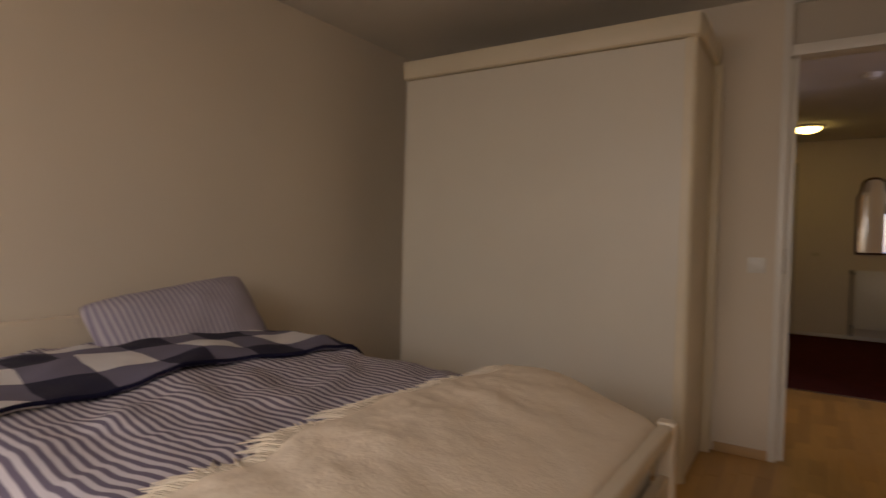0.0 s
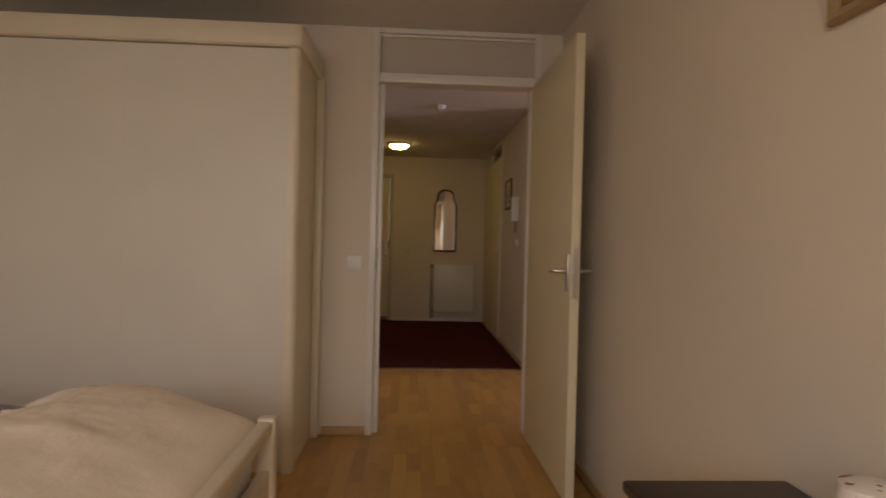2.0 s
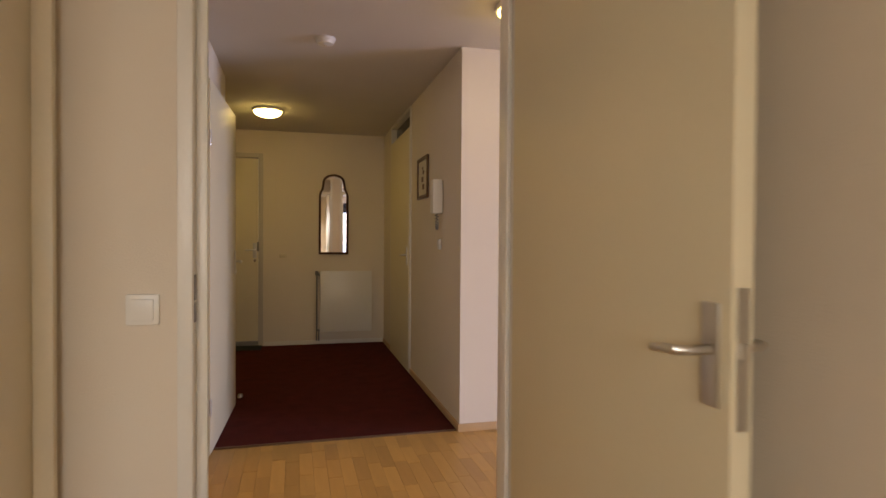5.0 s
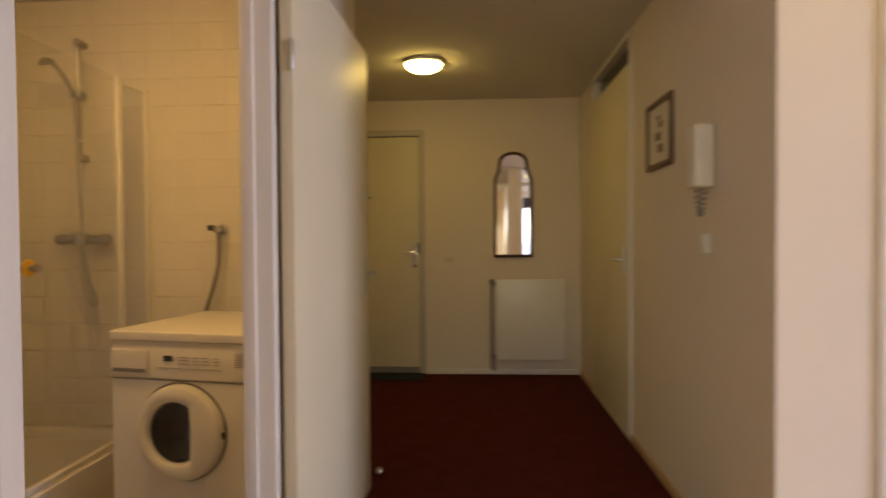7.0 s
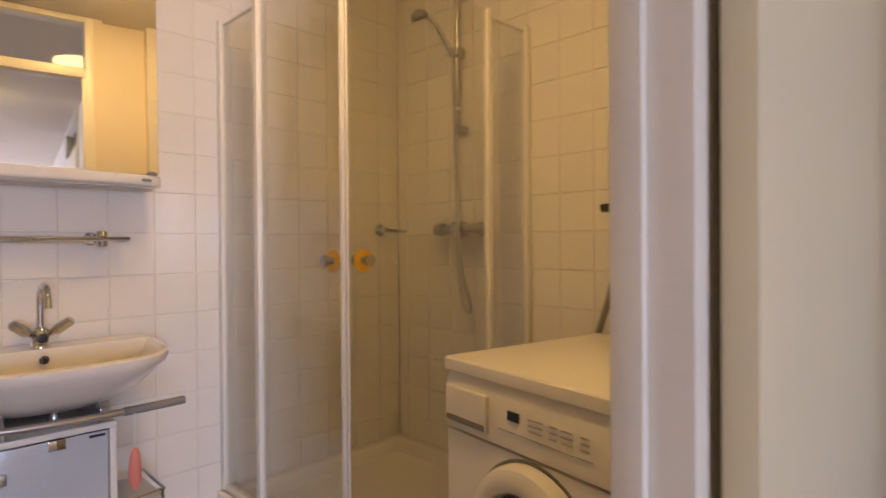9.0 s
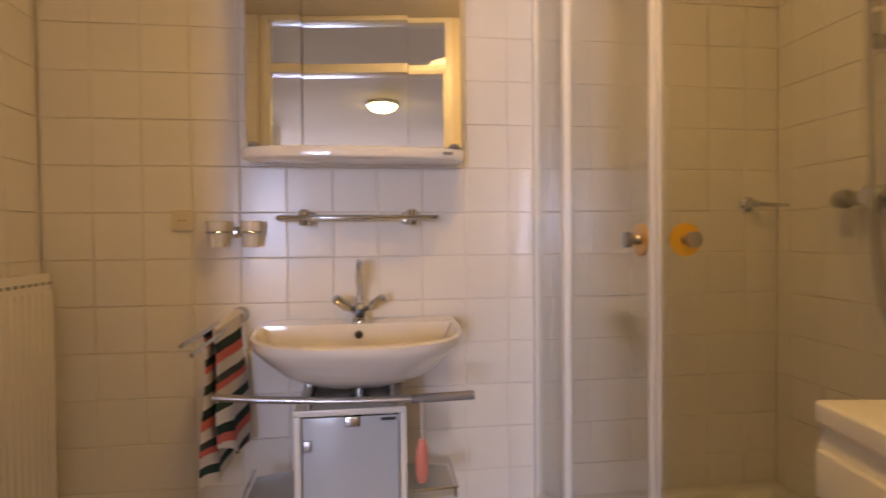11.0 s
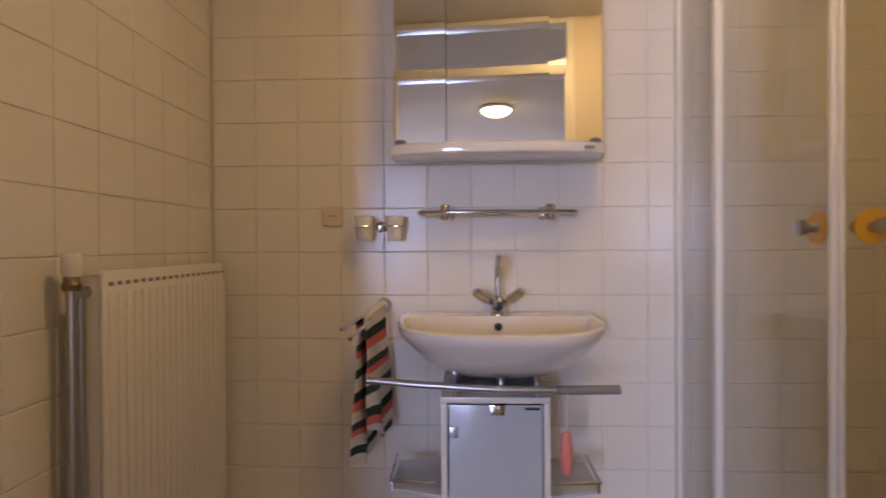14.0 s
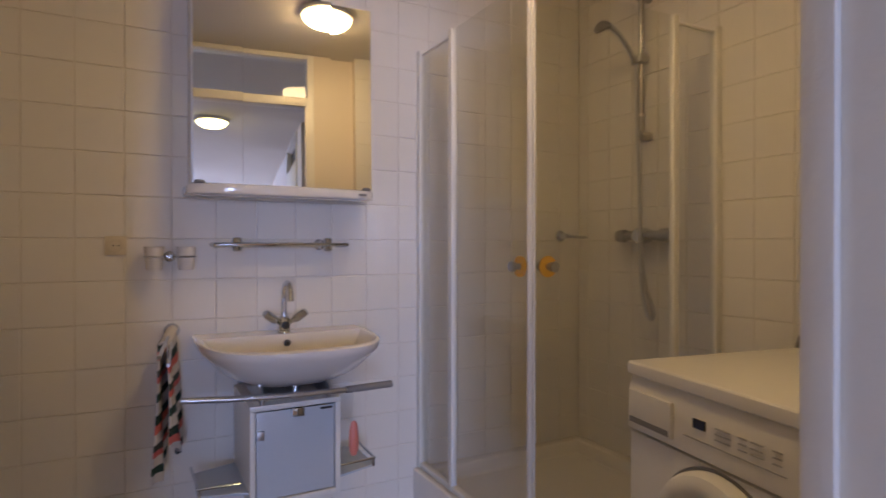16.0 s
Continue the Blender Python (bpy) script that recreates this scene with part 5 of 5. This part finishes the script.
# ---- bathroom: shower ----
SX, SY = -0.687, 5.473      # the corner where the two doors meet
ST = 0.265                  # tray rim
tray = thing("shower_tray", "white square shower tray with raised rim", "shower tray", (0, 0, 0))
bm = bmesh.new()
def ring(o, z):
    return [bm.verts.new(p) for p in ((TX0 + 0.001 + o, SY - 0.03 + o, z), (SX + 0.03 - o, SY - 0.03 + o, z), (SX + 0.03 - o, TY1 - 0.001 - o, z), (TX0 + 0.001 + o, TY1 - 0.001 - o, z))]
levels = [ring(0, 0.0), ring(0, ST), ring(0.055, ST), ring(0.075, ST - 0.05), ring(0.30, ST - 0.06)]
for a, b in zip(levels, levels[1:]):
    for k in range(4):
        bm.faces.new((a[k], a[(k + 1) % 4], b[(k + 1) % 4], b[k]))
bm.faces.new(levels[-1])
bm.faces.new(levels[0][::-1])
part("basin", bm, M_PORC, tray, bevel=0.010, seg=3)
bm = bmesh.new()
lathe(bm, [(0, ST - 0.048), (0.05, ST - 0.048), (0.056, ST - 0.052), (0.056, ST - 0.058), (0, ST - 0.058)], 24, "z", (-1.01, 5.70, 0))
part("drain_cover", bm, M_CHROME, tray, "round metal drain cover")

se = thing("shower_enclosure", "corner shower enclosure of clear glass with white profiles", "shower enclosure", (0, 0, 0))
SZ0, SZ1 = ST + 0.004, 1.925
PX, PY = -1.143, 6.07      # inner ends of the fixed panes
part("wall_profile", boxes((TX0 + 0.001, TX0 + 0.03, SY - 0.014, SY + 0.014, SZ0, SZ1)), M_WHITEMET, se, bevel=0.003)
part("wall_profile", boxes((SX - 0.014, SX + 0.014, TY1 - 0.03, TY1 - 0.001, SZ0, SZ1)), M_WHITEMET, se, bevel=0.003)
part("fixed_pane", boxes((TX0 + 0.03, PX - 0.01, SY - 0.003, SY + 0.003, SZ0 + 0.03, SZ1 - 0.02)), M_GLASS, se)
part("fixed_pane", boxes((SX - 0.003, SX + 0.003, PY + 0.01, TY1 - 0.03, SZ0 + 0.03, SZ1 - 0.02)), M_GLASS, se)
part("post", boxes((PX - 0.012, PX + 0.012, SY - 0.014, SY + 0.010, SZ0, SZ1)), M_WHITEMET, se, bevel=0.004)
part("post", boxes((SX - 0.010, SX + 0.014, PY - 0.012, PY + 0.012, SZ0, SZ1)), M_WHITEMET, se, bevel=0.004)
part("bottom_rail", boxes((TX0 + 0.03, SX - 0.02, SY - 0.012, SY + 0.012, SZ0, SZ0 + 0.022)), M_WHITEMET, se, bevel=0.003)
part("bottom_rail", boxes((SX - 0.012, SX + 0.012, SY + 0.02, TY1 - 0.03, SZ0, SZ0 + 0.022)), M_WHITEMET, se, bevel=0.003)
part("top_clip", boxes((TX0 + 0.03, PX - 0.012, SY - 0.005, SY + 0.005, SZ1 - 0.024, SZ1 - 0.018)), M_WHITEMET, se)
part("top_clip", boxes((SX - 0.005, SX + 0.005, PY + 0.012, TY1 - 0.03, SZ1 - 0.024, SZ1 - 0.018)), M_WHITEMET, se)


def knob(parent, axis, at, out):
    bm = bmesh.new()
    lathe(bm, [(0, -0.002), (0.032, -0.002), (0.032, 0.002), (0, 0.002)], 20, axis, at)
    k = part("knob_ring", bm, M_YELLOW, parent, "yellow ring behind the knob")
    for s in (1, -1):
        bm = bmesh.new()
        lathe(bm, [(0, 0.003 * s), (0.010, 0.003 * s), (0.008, 0.016 * s), (0.015, 0.022 * s), (0.016, 0.034 * s), (0, 0.038 * s)], 16, axis, at)
        part("knob", bm, M_STEEL, k)
da = part("shower_door", boxes((PX + 0.012, SX - 0.012, SY + 0.002, SY + 0.008, SZ0 + 0.03, SZ1)), M_GLASS, se)
part("magnet_strip", boxes((SX - 0.013, SX - 0.003, SY - 0.002, SY + 0.010, SZ0 + 0.025, SZ1)), M_WHITEMET, da, "white magnetic closing strip", bevel=0.003)
knob(da, "y", (SX - 0.055, SY + 0.005, 1.087), -1)
db = part("shower_door", boxes((SX - 0.006, SX, SY + 0.018, PY - 0.012, SZ0 + 0.03, SZ1)), M_GLASS, se)
part("magnet_strip", boxes((SX - 0.009, SX + 0.003, SY + 0.011, SY + 0.019, SZ0 + 0.025, SZ1)), M_WHITEMET, db, "white magnetic closing strip", bevel=0.003)
knob(db, "x", (SX - 0.005, SY + 0.07, 1.087), 1)

rs = thing("shower_set", "chrome slide rail with hand shower and hose", "shower")
rs.matrix_world = Matrix.Translation((-1.0, TY1, 0.035)) @ Matrix.Scale(0.935, 4)
bm = bmesh.new()
tube(bm, [(0, -0.05, 1.66), (0, -0.05, 2.27)], 0.012, 14)
part("slide_rail", bm, M_STEEL, rs)
for z in (1.665, 2.26):
    bm = bmesh.new()
    lathe(bm, [(0, 0.0), (0.02, 0.0), (0.02, -0.045), (0.022, -0.06), (0.016, -0.068), (0, -0.068)], 16, "y", (0, 0, z))
    part("rail_bracket", bm, M_STEEL, rs)
part("rail_ring", boxes((-0.013, 0.013, -0.063, -0.037, 1.745, 1.757)), M_PLASTIC, rs)
bm = bmesh.new()
box(bm, -0.03, 0.03, -0.085, -0.03, 1.97, 2.005)
sl = part("slider", bm, M_STEEL, rs, bevel=0.008)
bm = bmesh.new()
tube(bm, [(0.0, -0.085, 1.97), (0.0, -0.12, 2.02), (-0.005, -0.17, 2.075), (-0.01, -0.22, 2.105)], [0.010, 0.012, 0.012, 0.014], 12)
part("shower_handle", bm, M_CHROME, sl)
bm = bmesh.new()
lathe(bm, [(0, 0.0), (0.034, 0.0), (0.037, 0.008), (0.033, 0.02), (0.015, 0.034), (0, 0.036)], 22)
rot = pose(-0.012, -0.255, 2.085, 22, -6, 0)
for v in bm.verts:
    v.co = rot @ v.co
part("shower_head", bm, M_GREYP, sl, "dark grey spray face")
bm = bmesh.new()
pts = [(0.0, -0.08, 1.965), (0.006, -0.085, 1.85), (0.016, -0.085, 1.6), (0.035, -0.095, 1.35), (0.050, -0.105, 1.18), (0.066, -0.095, 1.03), (0.086, -0.08, 0.945), (0.090, -0.075, 0.905), (0.070, -0.07, 0.888), (0.038, -0.065, 0.925), (0.012, -0.06, 1.03), (0.004, -0.062, 1.20)]
fine = []
for i in range(len(pts) - 1):
    for k in range(14):
        t = k / 14
        p = [Vector(pts[min(max(j, 0), len(pts) - 1)]) for j in (i - 1, i, i + 1, i + 2)]
        fine.append(0.5 * ((2 * p[1]) + (p[2] - p[0]) * t + (2 * p[0] - 5 * p[1] + 4 * p[2] - p[3]) * t * t + (3 * p[1] - p[0] - 3 * p[2] + p[3]) * t ** 3))
tube(bm, fine, [0.0090 if i % 2 else 0.0074 for i in range(len(fine))], 8)
part("hose", bm, M_ALU, rs, "ribbed chrome hose")

mx = thing("shower_mixer", "chrome wall mixer with two round handles", "shower mixer", (-0.98, TY1, 1.19))
bm = bmesh.new()
tube(bm, [(-0.085, -0.06, 0), (0.085, -0.06, 0)], 0.019, 16)
part("mixer_body", bm, M_STEEL, mx)
for s in (-1, 1):
    bm = bmesh.new()
    lathe(bm, [(0, s * 0.085), (0.022, s * 0.085), (0.027, s * 0.095), (0.025, s * 0.125), (0.018, s * 0.135), (0, s * 0.137)], 18, "x", (0, -0.06, 0))
    part("mixer_handle", bm, M_STEEL, mx)
    bm = bmesh.new()
    lathe(bm, [(0, 0), (0.03, 0), (0.03, -0.006), (0.014, -0.014), (0.014, -0.05), (0, -0.05)], 18, "y", (s * 0.07, 0, 0))
    part("rosette", bm, M_CHROME, mx)
bm = bmesh.new()
lathe(bm, [(0, -0.03), (0.030, -0.03), (0.032, -0.04), (0.030, -0.088), (0.022, -0.096), (0, -0.097)], 20, "y")
part("mixer_valve", bm, M_CHROME, mx)
part("outlet", boxes((-0.006, 0.008, -0.073, -0.058, -0.045, -0.012)), M_CHROME, mx, bevel=0.003)

sd = thing("soap_holder", "chrome soap holder on the shower wall", "soap holder", (TX0, 6.19, 1.195))
bm = bmesh.new()
lathe(bm, [(0, 0), (0.026, 0), (0.026, 0.008), (0.014, 0.018), (0.012, 0.05), (0, 0.052)], 18, "x")
part("mount", bm, M_CHROME, sd)
bm = bmesh.new()
tube(bm, [(0.04, 0, 0.0), (0.06, 0.02, -0.004), (0.068, 0.06, -0.006), (0.066, 0.10, -0.006)], 0.007, 10)
part("arm", bm, M_CHROME, sd)

# ---- bathroom: washing machine and its tap ----
wm = thing("washing_machine", "white front-loading washing machine with dark laundry inside", "washing machine", (-0.424, 5.594, 0), -9.2)
part("cabinet", boxes((0.0, 0.60, 0.02, 0.58, 0.03, 0.815)), M_WHITEMET, wm, bevel=0.006)
part("front_panel", boxes((0.002, 0.598, 0.002, 0.02, 0.03, 0.675)), M_WHITEMET, wm, bevel=0.004)
bm = bmesh.new()
outline(bm, [(0.022, 0.682), (-0.004, 0.684), (0.0, 0.79), (0.010, 0.815), (0.022, 0.815)], (0.0, 0.60), "x")
cp = part("control_panel", bm, M_PLASTIC, wm, "white control panel with faint print", bevel=0.002)
bm = bmesh.new()
box(bm, -0.004, 0.604, -0.006, 0.585, 0.818, 0.853)
part("worktop", bm, M_WHITEMET, wm, bevel=0.010, seg=3)
dw = part("detergent_drawer", boxes((0.012, 0.165, -0.012, 0.0, 0.70, 0.785)), M_PLASTIC, wm, bevel=0.005)
# the grip recess is not cut: its shade is a grey strip on the face
part("drawer_grip", boxes((0.018, 0.158, -0.0135, -0.0115, 0.704, 0.718)), M_GREYP, dw, "dark grey strip painting the shade of the grip recess", bevel=0.002)
part("display", boxes((0.228, 0.262, -0.0055, -0.0015, 0.748, 0.768)), M_BLACK, cp, "small black display")
for x0, w in ((0.29, 0.04), (0.35, 0.02), (0.38, 0.03), (0.43, 0.02)):
    for z in (0.738, 0.75, 0.762):
        part("print_bar", boxes((x0, x0 + w, -0.0045, -0.0025, z, z + 0.003)), M_PRINT, cp)
for i in range(7):
    part("print_bar", boxes((0.515, 0.548, -0.0045, -0.0015, 0.735 + 0.008 * i, 0.738 + 0.008 * i)), M_PRINT, cp)
part("print_bar", boxes((0.20, 0.46, -0.0055, -0.0035, 0.722, 0.7245)), M_PRINT, cp)
# porthole door
CXd, CZd = 0.298, 0.495
bm = bmesh.new()
lathe(bm, [(0.178, 0.002), (0.180, -0.002), (0.180, 0.0015), (0.165, 0.0015)], 48, "y", (CXd, 0, CZd))
part("door_gasket", bm, M_GREYP, wm)
bm = bmesh.new()
n = 56
prof = [(0.172, 0.0), (0.172, -0.018), (0.165, -0.032), (0.150, -0.040), (0.128, -0.040), (0.116, -0.034), (0.109, -0.018), (0.107, 0.0)]
rings = []
for r, y in prof:
    rr = []
    for k in range(n):
        a = 2 * math.pi * k / n
        x, z = r * math.cos(a), r * math.sin(a)
        if r < 0.14 and x > 0.064:
            x = 0.064 + (x - 0.064) * 0.12
        rr.append(bm.verts.new((CXd + x - (0.010 if r < 0.14 else 0), y, CZd + z)))
    rings.append(rr)
for a, b in zip(rings, rings[1:]):
    for k in range(n):
        bm.faces.new((a[k], a[(k + 1) % n], b[(k + 1) % n], b[k]))
pd = part("porthole_door", bm, M_PLASTIC, wm, "white round door ring")
bm = bmesh.new()
rings = []
for r, y in ((0.106, -0.020), (0.092, -0.016), (0.06, -0.010), (0.03, -0.008)):
    rr = []
    for k in range(n):
        a = 2 * math.pi * k / n
        x, z = r * math.cos(a), r * math.sin(a)
        if x > 0.064:
            x = 0.064 + (x - 0.064) * 0.12
        rr.append(bm.verts.new((CXd + x - 0.010, y, CZd + z)))
    rings.append(rr)
for a, b in zip(rings, rings[1:]):
    for k in range(n):
        bm.faces.new((a[k], a[(k + 1) % n], b[(k + 1) % n], b[k]))
bm.faces.new(rings[-1])
part("porthole_glass", bm, M_DARKGLASS, pd, "dark glass bowl")
part("door_latch", boxes((CXd + 0.163, CXd + 0.176, -0.02, -0.008, CZd - 0.012, CZd + 0.012)), M_BLACK, pd, "black latch", bevel=0.002)
part("filter_flap", boxes((0.415, 0.53, -0.0005, 0.003, 0.06, 0.165)), M_PLASTIC, wm, bevel=0.001)
for x, y in ((0.05, 0.07), (0.55, 0.07), (0.05, 0.53), (0.55, 0.53)):
    bm = bmesh.new()
    lathe(bm, [(0, 0), (0.022, 0), (0.022, 0.012), (0.01, 0.016), (0.01, 0.032), (0, 0.032)], 14, "z", (x, y, 0))
    part("foot", bm, M_BLACK, wm)

wt = thing("machine_tap", "chrome wall tap with grey hose for the washing machine", "tap", (-0.305, TY1, 1.235))
bm = bmesh.new()
lathe(bm, [(0, 0), (0.026, 0), (0.026, -0.006), (0.012, -0.014), (0.012, -0.065), (0.018, -0.07), (0.018, -0.085), (0, -0.087)], 18, "y")
part("tap_body", bm, M_CHROME, wt)
bm = bmesh.new()
tube(bm, [(0, -0.05, 0.0), (-0.03, -0.06, 0.008), (-0.05, -0.062, 0.006)], [0.011, 0.014, 0.014], 12)
part("tap_handle", bm, M_BLACK, wt)
bm = bmesh.new()
tube(bm, [(0.0, -0.055, -0.01), (0.0, -0.055, -0.045)], [0.011, 0.014], 12)
part("connector", bm, M_GREYP, wt)
bm = bmesh.new()
tube(bm, [(0.0, -0.055, -0.04), (0.0, -0.055, -0.1), (-0.005, -0.055, -0.18), (-0.035, -0.05, -0.29), (-0.075, -0.045, -0.40), (-0.10, -0.03, -0.52), (-0.11, -0.02, -0.72)], 0.0105, 10)
part("hose", bm, M_HOSE, wt)

# ---- pieces: wall tiles, floor tiles, parquet ----
P, Z0 = 0.1345, 1.172
TILE = bmesh.new()
box(TILE, -0.0663, 0.0663, -0.007, 0.0, -0.0663, 0.0663)
TILE_ME = mesh_of("tile", TILE, M_TILE, 0.0018, seg=1)


def cut_tile(a0, a1, z0, z1, cache={}):
    key = (round(a0, 3), round(a1, 3), round(z0, 3), round(z1, 3))
    if key not in cache:
        b = bmesh.new()
        box(b, a0, a1, -0.007, 0.0, z0, z1)
        cache[key] = mesh_of("tile", b, M_TILE, 0.0012, seg=1)
    return cache[key]


def tiled_wall(name, grout, origin, turn, length, phase, label, z_from=0.0):
    """Tiles from floor to ceiling. Local x runs along the wall, -y comes out of it."""
    w = new(name, mesh_of(name, grout, M_GROUT))
    tagged(w, label, "tiled wall", "", "structure")
    m = pose(*origin, 0, 0, turn)
    zs = Z0 - P * math.ceil((Z0 - z_from) / P)
    i0 = math.floor((0 - phase) / P)
    k = i0
    while phase + k * P < length:
        a = phase + k * P
        z = zs
        while z < H:
            x0, x1 = max(a + 0.001, 0.001), min(a + P - 0.001, length - 0.001)
            y0, y1 = max(z + 0.001, z_from), min(z + P - 0.001, H - 0.002)
            if x1 - x0 > 0.012 and y1 - y0 > 0.012:
                cx, cz = a + P / 2, z + P / 2
                full = x1 - x0 > P - 0.004 and y1 - y0 > P - 0.004
                me = TILE_ME if full else cut_tile(x0 - cx, x1 - cx, y0 - cz, y1 - cz)
                t = new("tile", me)
                t.parent = w
                t.matrix_basis = m @ pose(cx, random.uniform(-0.0004, 0.0004), cz, random.uniform(-0.25, 0.25), 0, random.uniform(-0.25, 0.25))
            z += P
        k += 1
    return w


random.seed(11)
tiled_wall("tiled_wall_1", boxes((TX0 - 0.012, TX0 - 0.003, TY0, TY1, 0, H)), (TX0 - 0.007, TY0, 0), 90, TY1 - TY0, (4.707 - TY0) % P, "white square wall tiles behind the basin")
tiled_wall("tiled_wall_2", boxes((TX0 - 0.003, TX1, TY0 - 0.012, TY0 - 0.003, 0, H)), (TX1, TY0 - 0.007, 0), 180, TX1 - TX0, (TX1 + 0.595) % P, "white square wall tiles behind the radiator")
tiled_wall("tiled_wall_3", boxes((TX0 - 0.003, TX1, TY1 + 0.003, TY1 + 0.012, 0, H)), (TX0, TY1 + 0.007, 0), 0, TX1 - TX0, 0.06, "white square wall tiles in the shower")
tiled_wall("tiled_wall_4", boxes((0.203, 0.212, 5.45, TY1 - 0.003, 0, H)), (0.208, TY1 - 0.003, 0), -90, TY1 - 5.455, 0.05, "white square wall tiles beside the machine")
tiled_wall("tiled_wall_5", boxes((TX1 - 0.009, TX1, TY0, 4.20, 0, H)), (TX1 - 0.004, 4.198, 0), -90, 0.165, 0.0, "white square wall tiles beside the doorway")

bf = solid("bathroom_floor", boxes((TX0, TX1 + 0.1, TY0, TY1, -0.012, -0.002)), M_GROUT, "grey tiled bathroom floor", "floor", "structure")
FT = bmesh.new()
box(FT, -0.0975, 0.0975, -0.0975, 0.0975, -0.004, 0.004)
FT_ME = mesh_of("floor_tile", FT, M_FLOORTILE, 0.0015, seg=1)
for i in range(9):
    for j in range(13):
        x, y = TX1 + 0.09 - 0.1 - i * 0.2, TY0 + 0.1 + j * 0.2
        if x - 0.1 < TX0 - 0.02 or y + 0.1 > TY1 + 0.03:
            continue
        t = new("floor_tile", FT_ME)
        t.parent = bf
        t.matrix_basis = pose(x, y, -0.001)

# parquet: short beech blocks laid in rows along the walk
pq = solid("parquet", boxes((BX0, BX1, BY0, 3.55, -0.012, -0.008), (BX1 + 0.07, LX1, BY0, 3.55, -0.012, -0.008), (0.578, 1.487, 3.55, 3.65, -0.012, -0.008), (1.71, 2.64, 3.55, 3.65, -0.012, -0.008), (2.85, LX1, 3.55, 3.65, -0.012, -0.008), (HX0, RX, 3.65, 5.335, -0.012, -0.008)), M_JOINT, "beech block parquet floor", "floor", "structure")
LENGTHS = (0.24, 0.30, 0.36, 0.42)
BLOCKS = {}
for L in LENGTHS:
    b = bmesh.new()
    box(b, -0.0346, 0.0346, 0.0007, L - 0.0007, -0.008, 0.0)
    BLOCKS[L] = mesh_of("parquet_block", b, M_PARQUET, 0.0007, seg=1, smooth=False)


def floor_area(x, y):
    if y < 3.55:
        return BX0 < x < BX1 or x > BX1 + 0.07
    if y < 3.65:
        return 0.61 < x < 1.487 or 1.71 < x < 2.64 or x > 2.85
    return HX0 < x < RX


random.seed(23)
rest_v, rest_f = [], []
count = 0
x = BX0 + 0.035
while x < RX:
    y = BY0 - random.random() * 0.3
    while y < 5.333:
        L = random.choice(LENGTHS)
        a, b = max(y, BY0), min(y + L, 5.333)
        inside = floor_area(x, a + 0.01) and floor_area(x, b - 0.01)
        if not inside and floor_area(x, 0.5 * (a + b)):
            inside = True
        if not inside and floor_area(x, b - 0.01) and a < 3.65:
            a, inside = 3.65, True
        if not inside and floor_area(x, a + 0.01) and b > 3.55:
            b, inside = 3.55, True
        if inside and b - a > 0.02:
            near = 0.45 < x < 1.9 and 2.9 < y < 5.0 and a == y and b == y + L
            if near and count < 300:
                t = new("parquet_block", BLOCKS[L])
                t.parent = pq
                t.matrix_basis = pose(x, y, random.uniform(-0.0003, 0.0003))
                count += 1
            else:
                n = len(rest_v)
                for zz in (-0.008, 0.0):
                    rest_v += [(x - 0.0346, a + 0.0007, zz), (x + 0.0346, a + 0.0007, zz), (x + 0.0346, b - 0.0007, zz), (x - 0.0346, b - 0.0007, zz)]
                rest_f += [tuple(n + q for q in f) for f in ((4, 5, 6, 7), (0, 1, 5, 4), (1, 2, 6, 5), (2, 3, 7, 6), (3, 0, 4, 7))]
        y += L
    x += 0.07
me = bpy.data.meshes.new("parquet_blocks")
me.from_pydata(rest_v, [], rest_f)
me.materials.append(M_PARQUET)
rb = new("parquet_blocks", me)
rb.parent = pq
tagged(rb, kind="stuff")
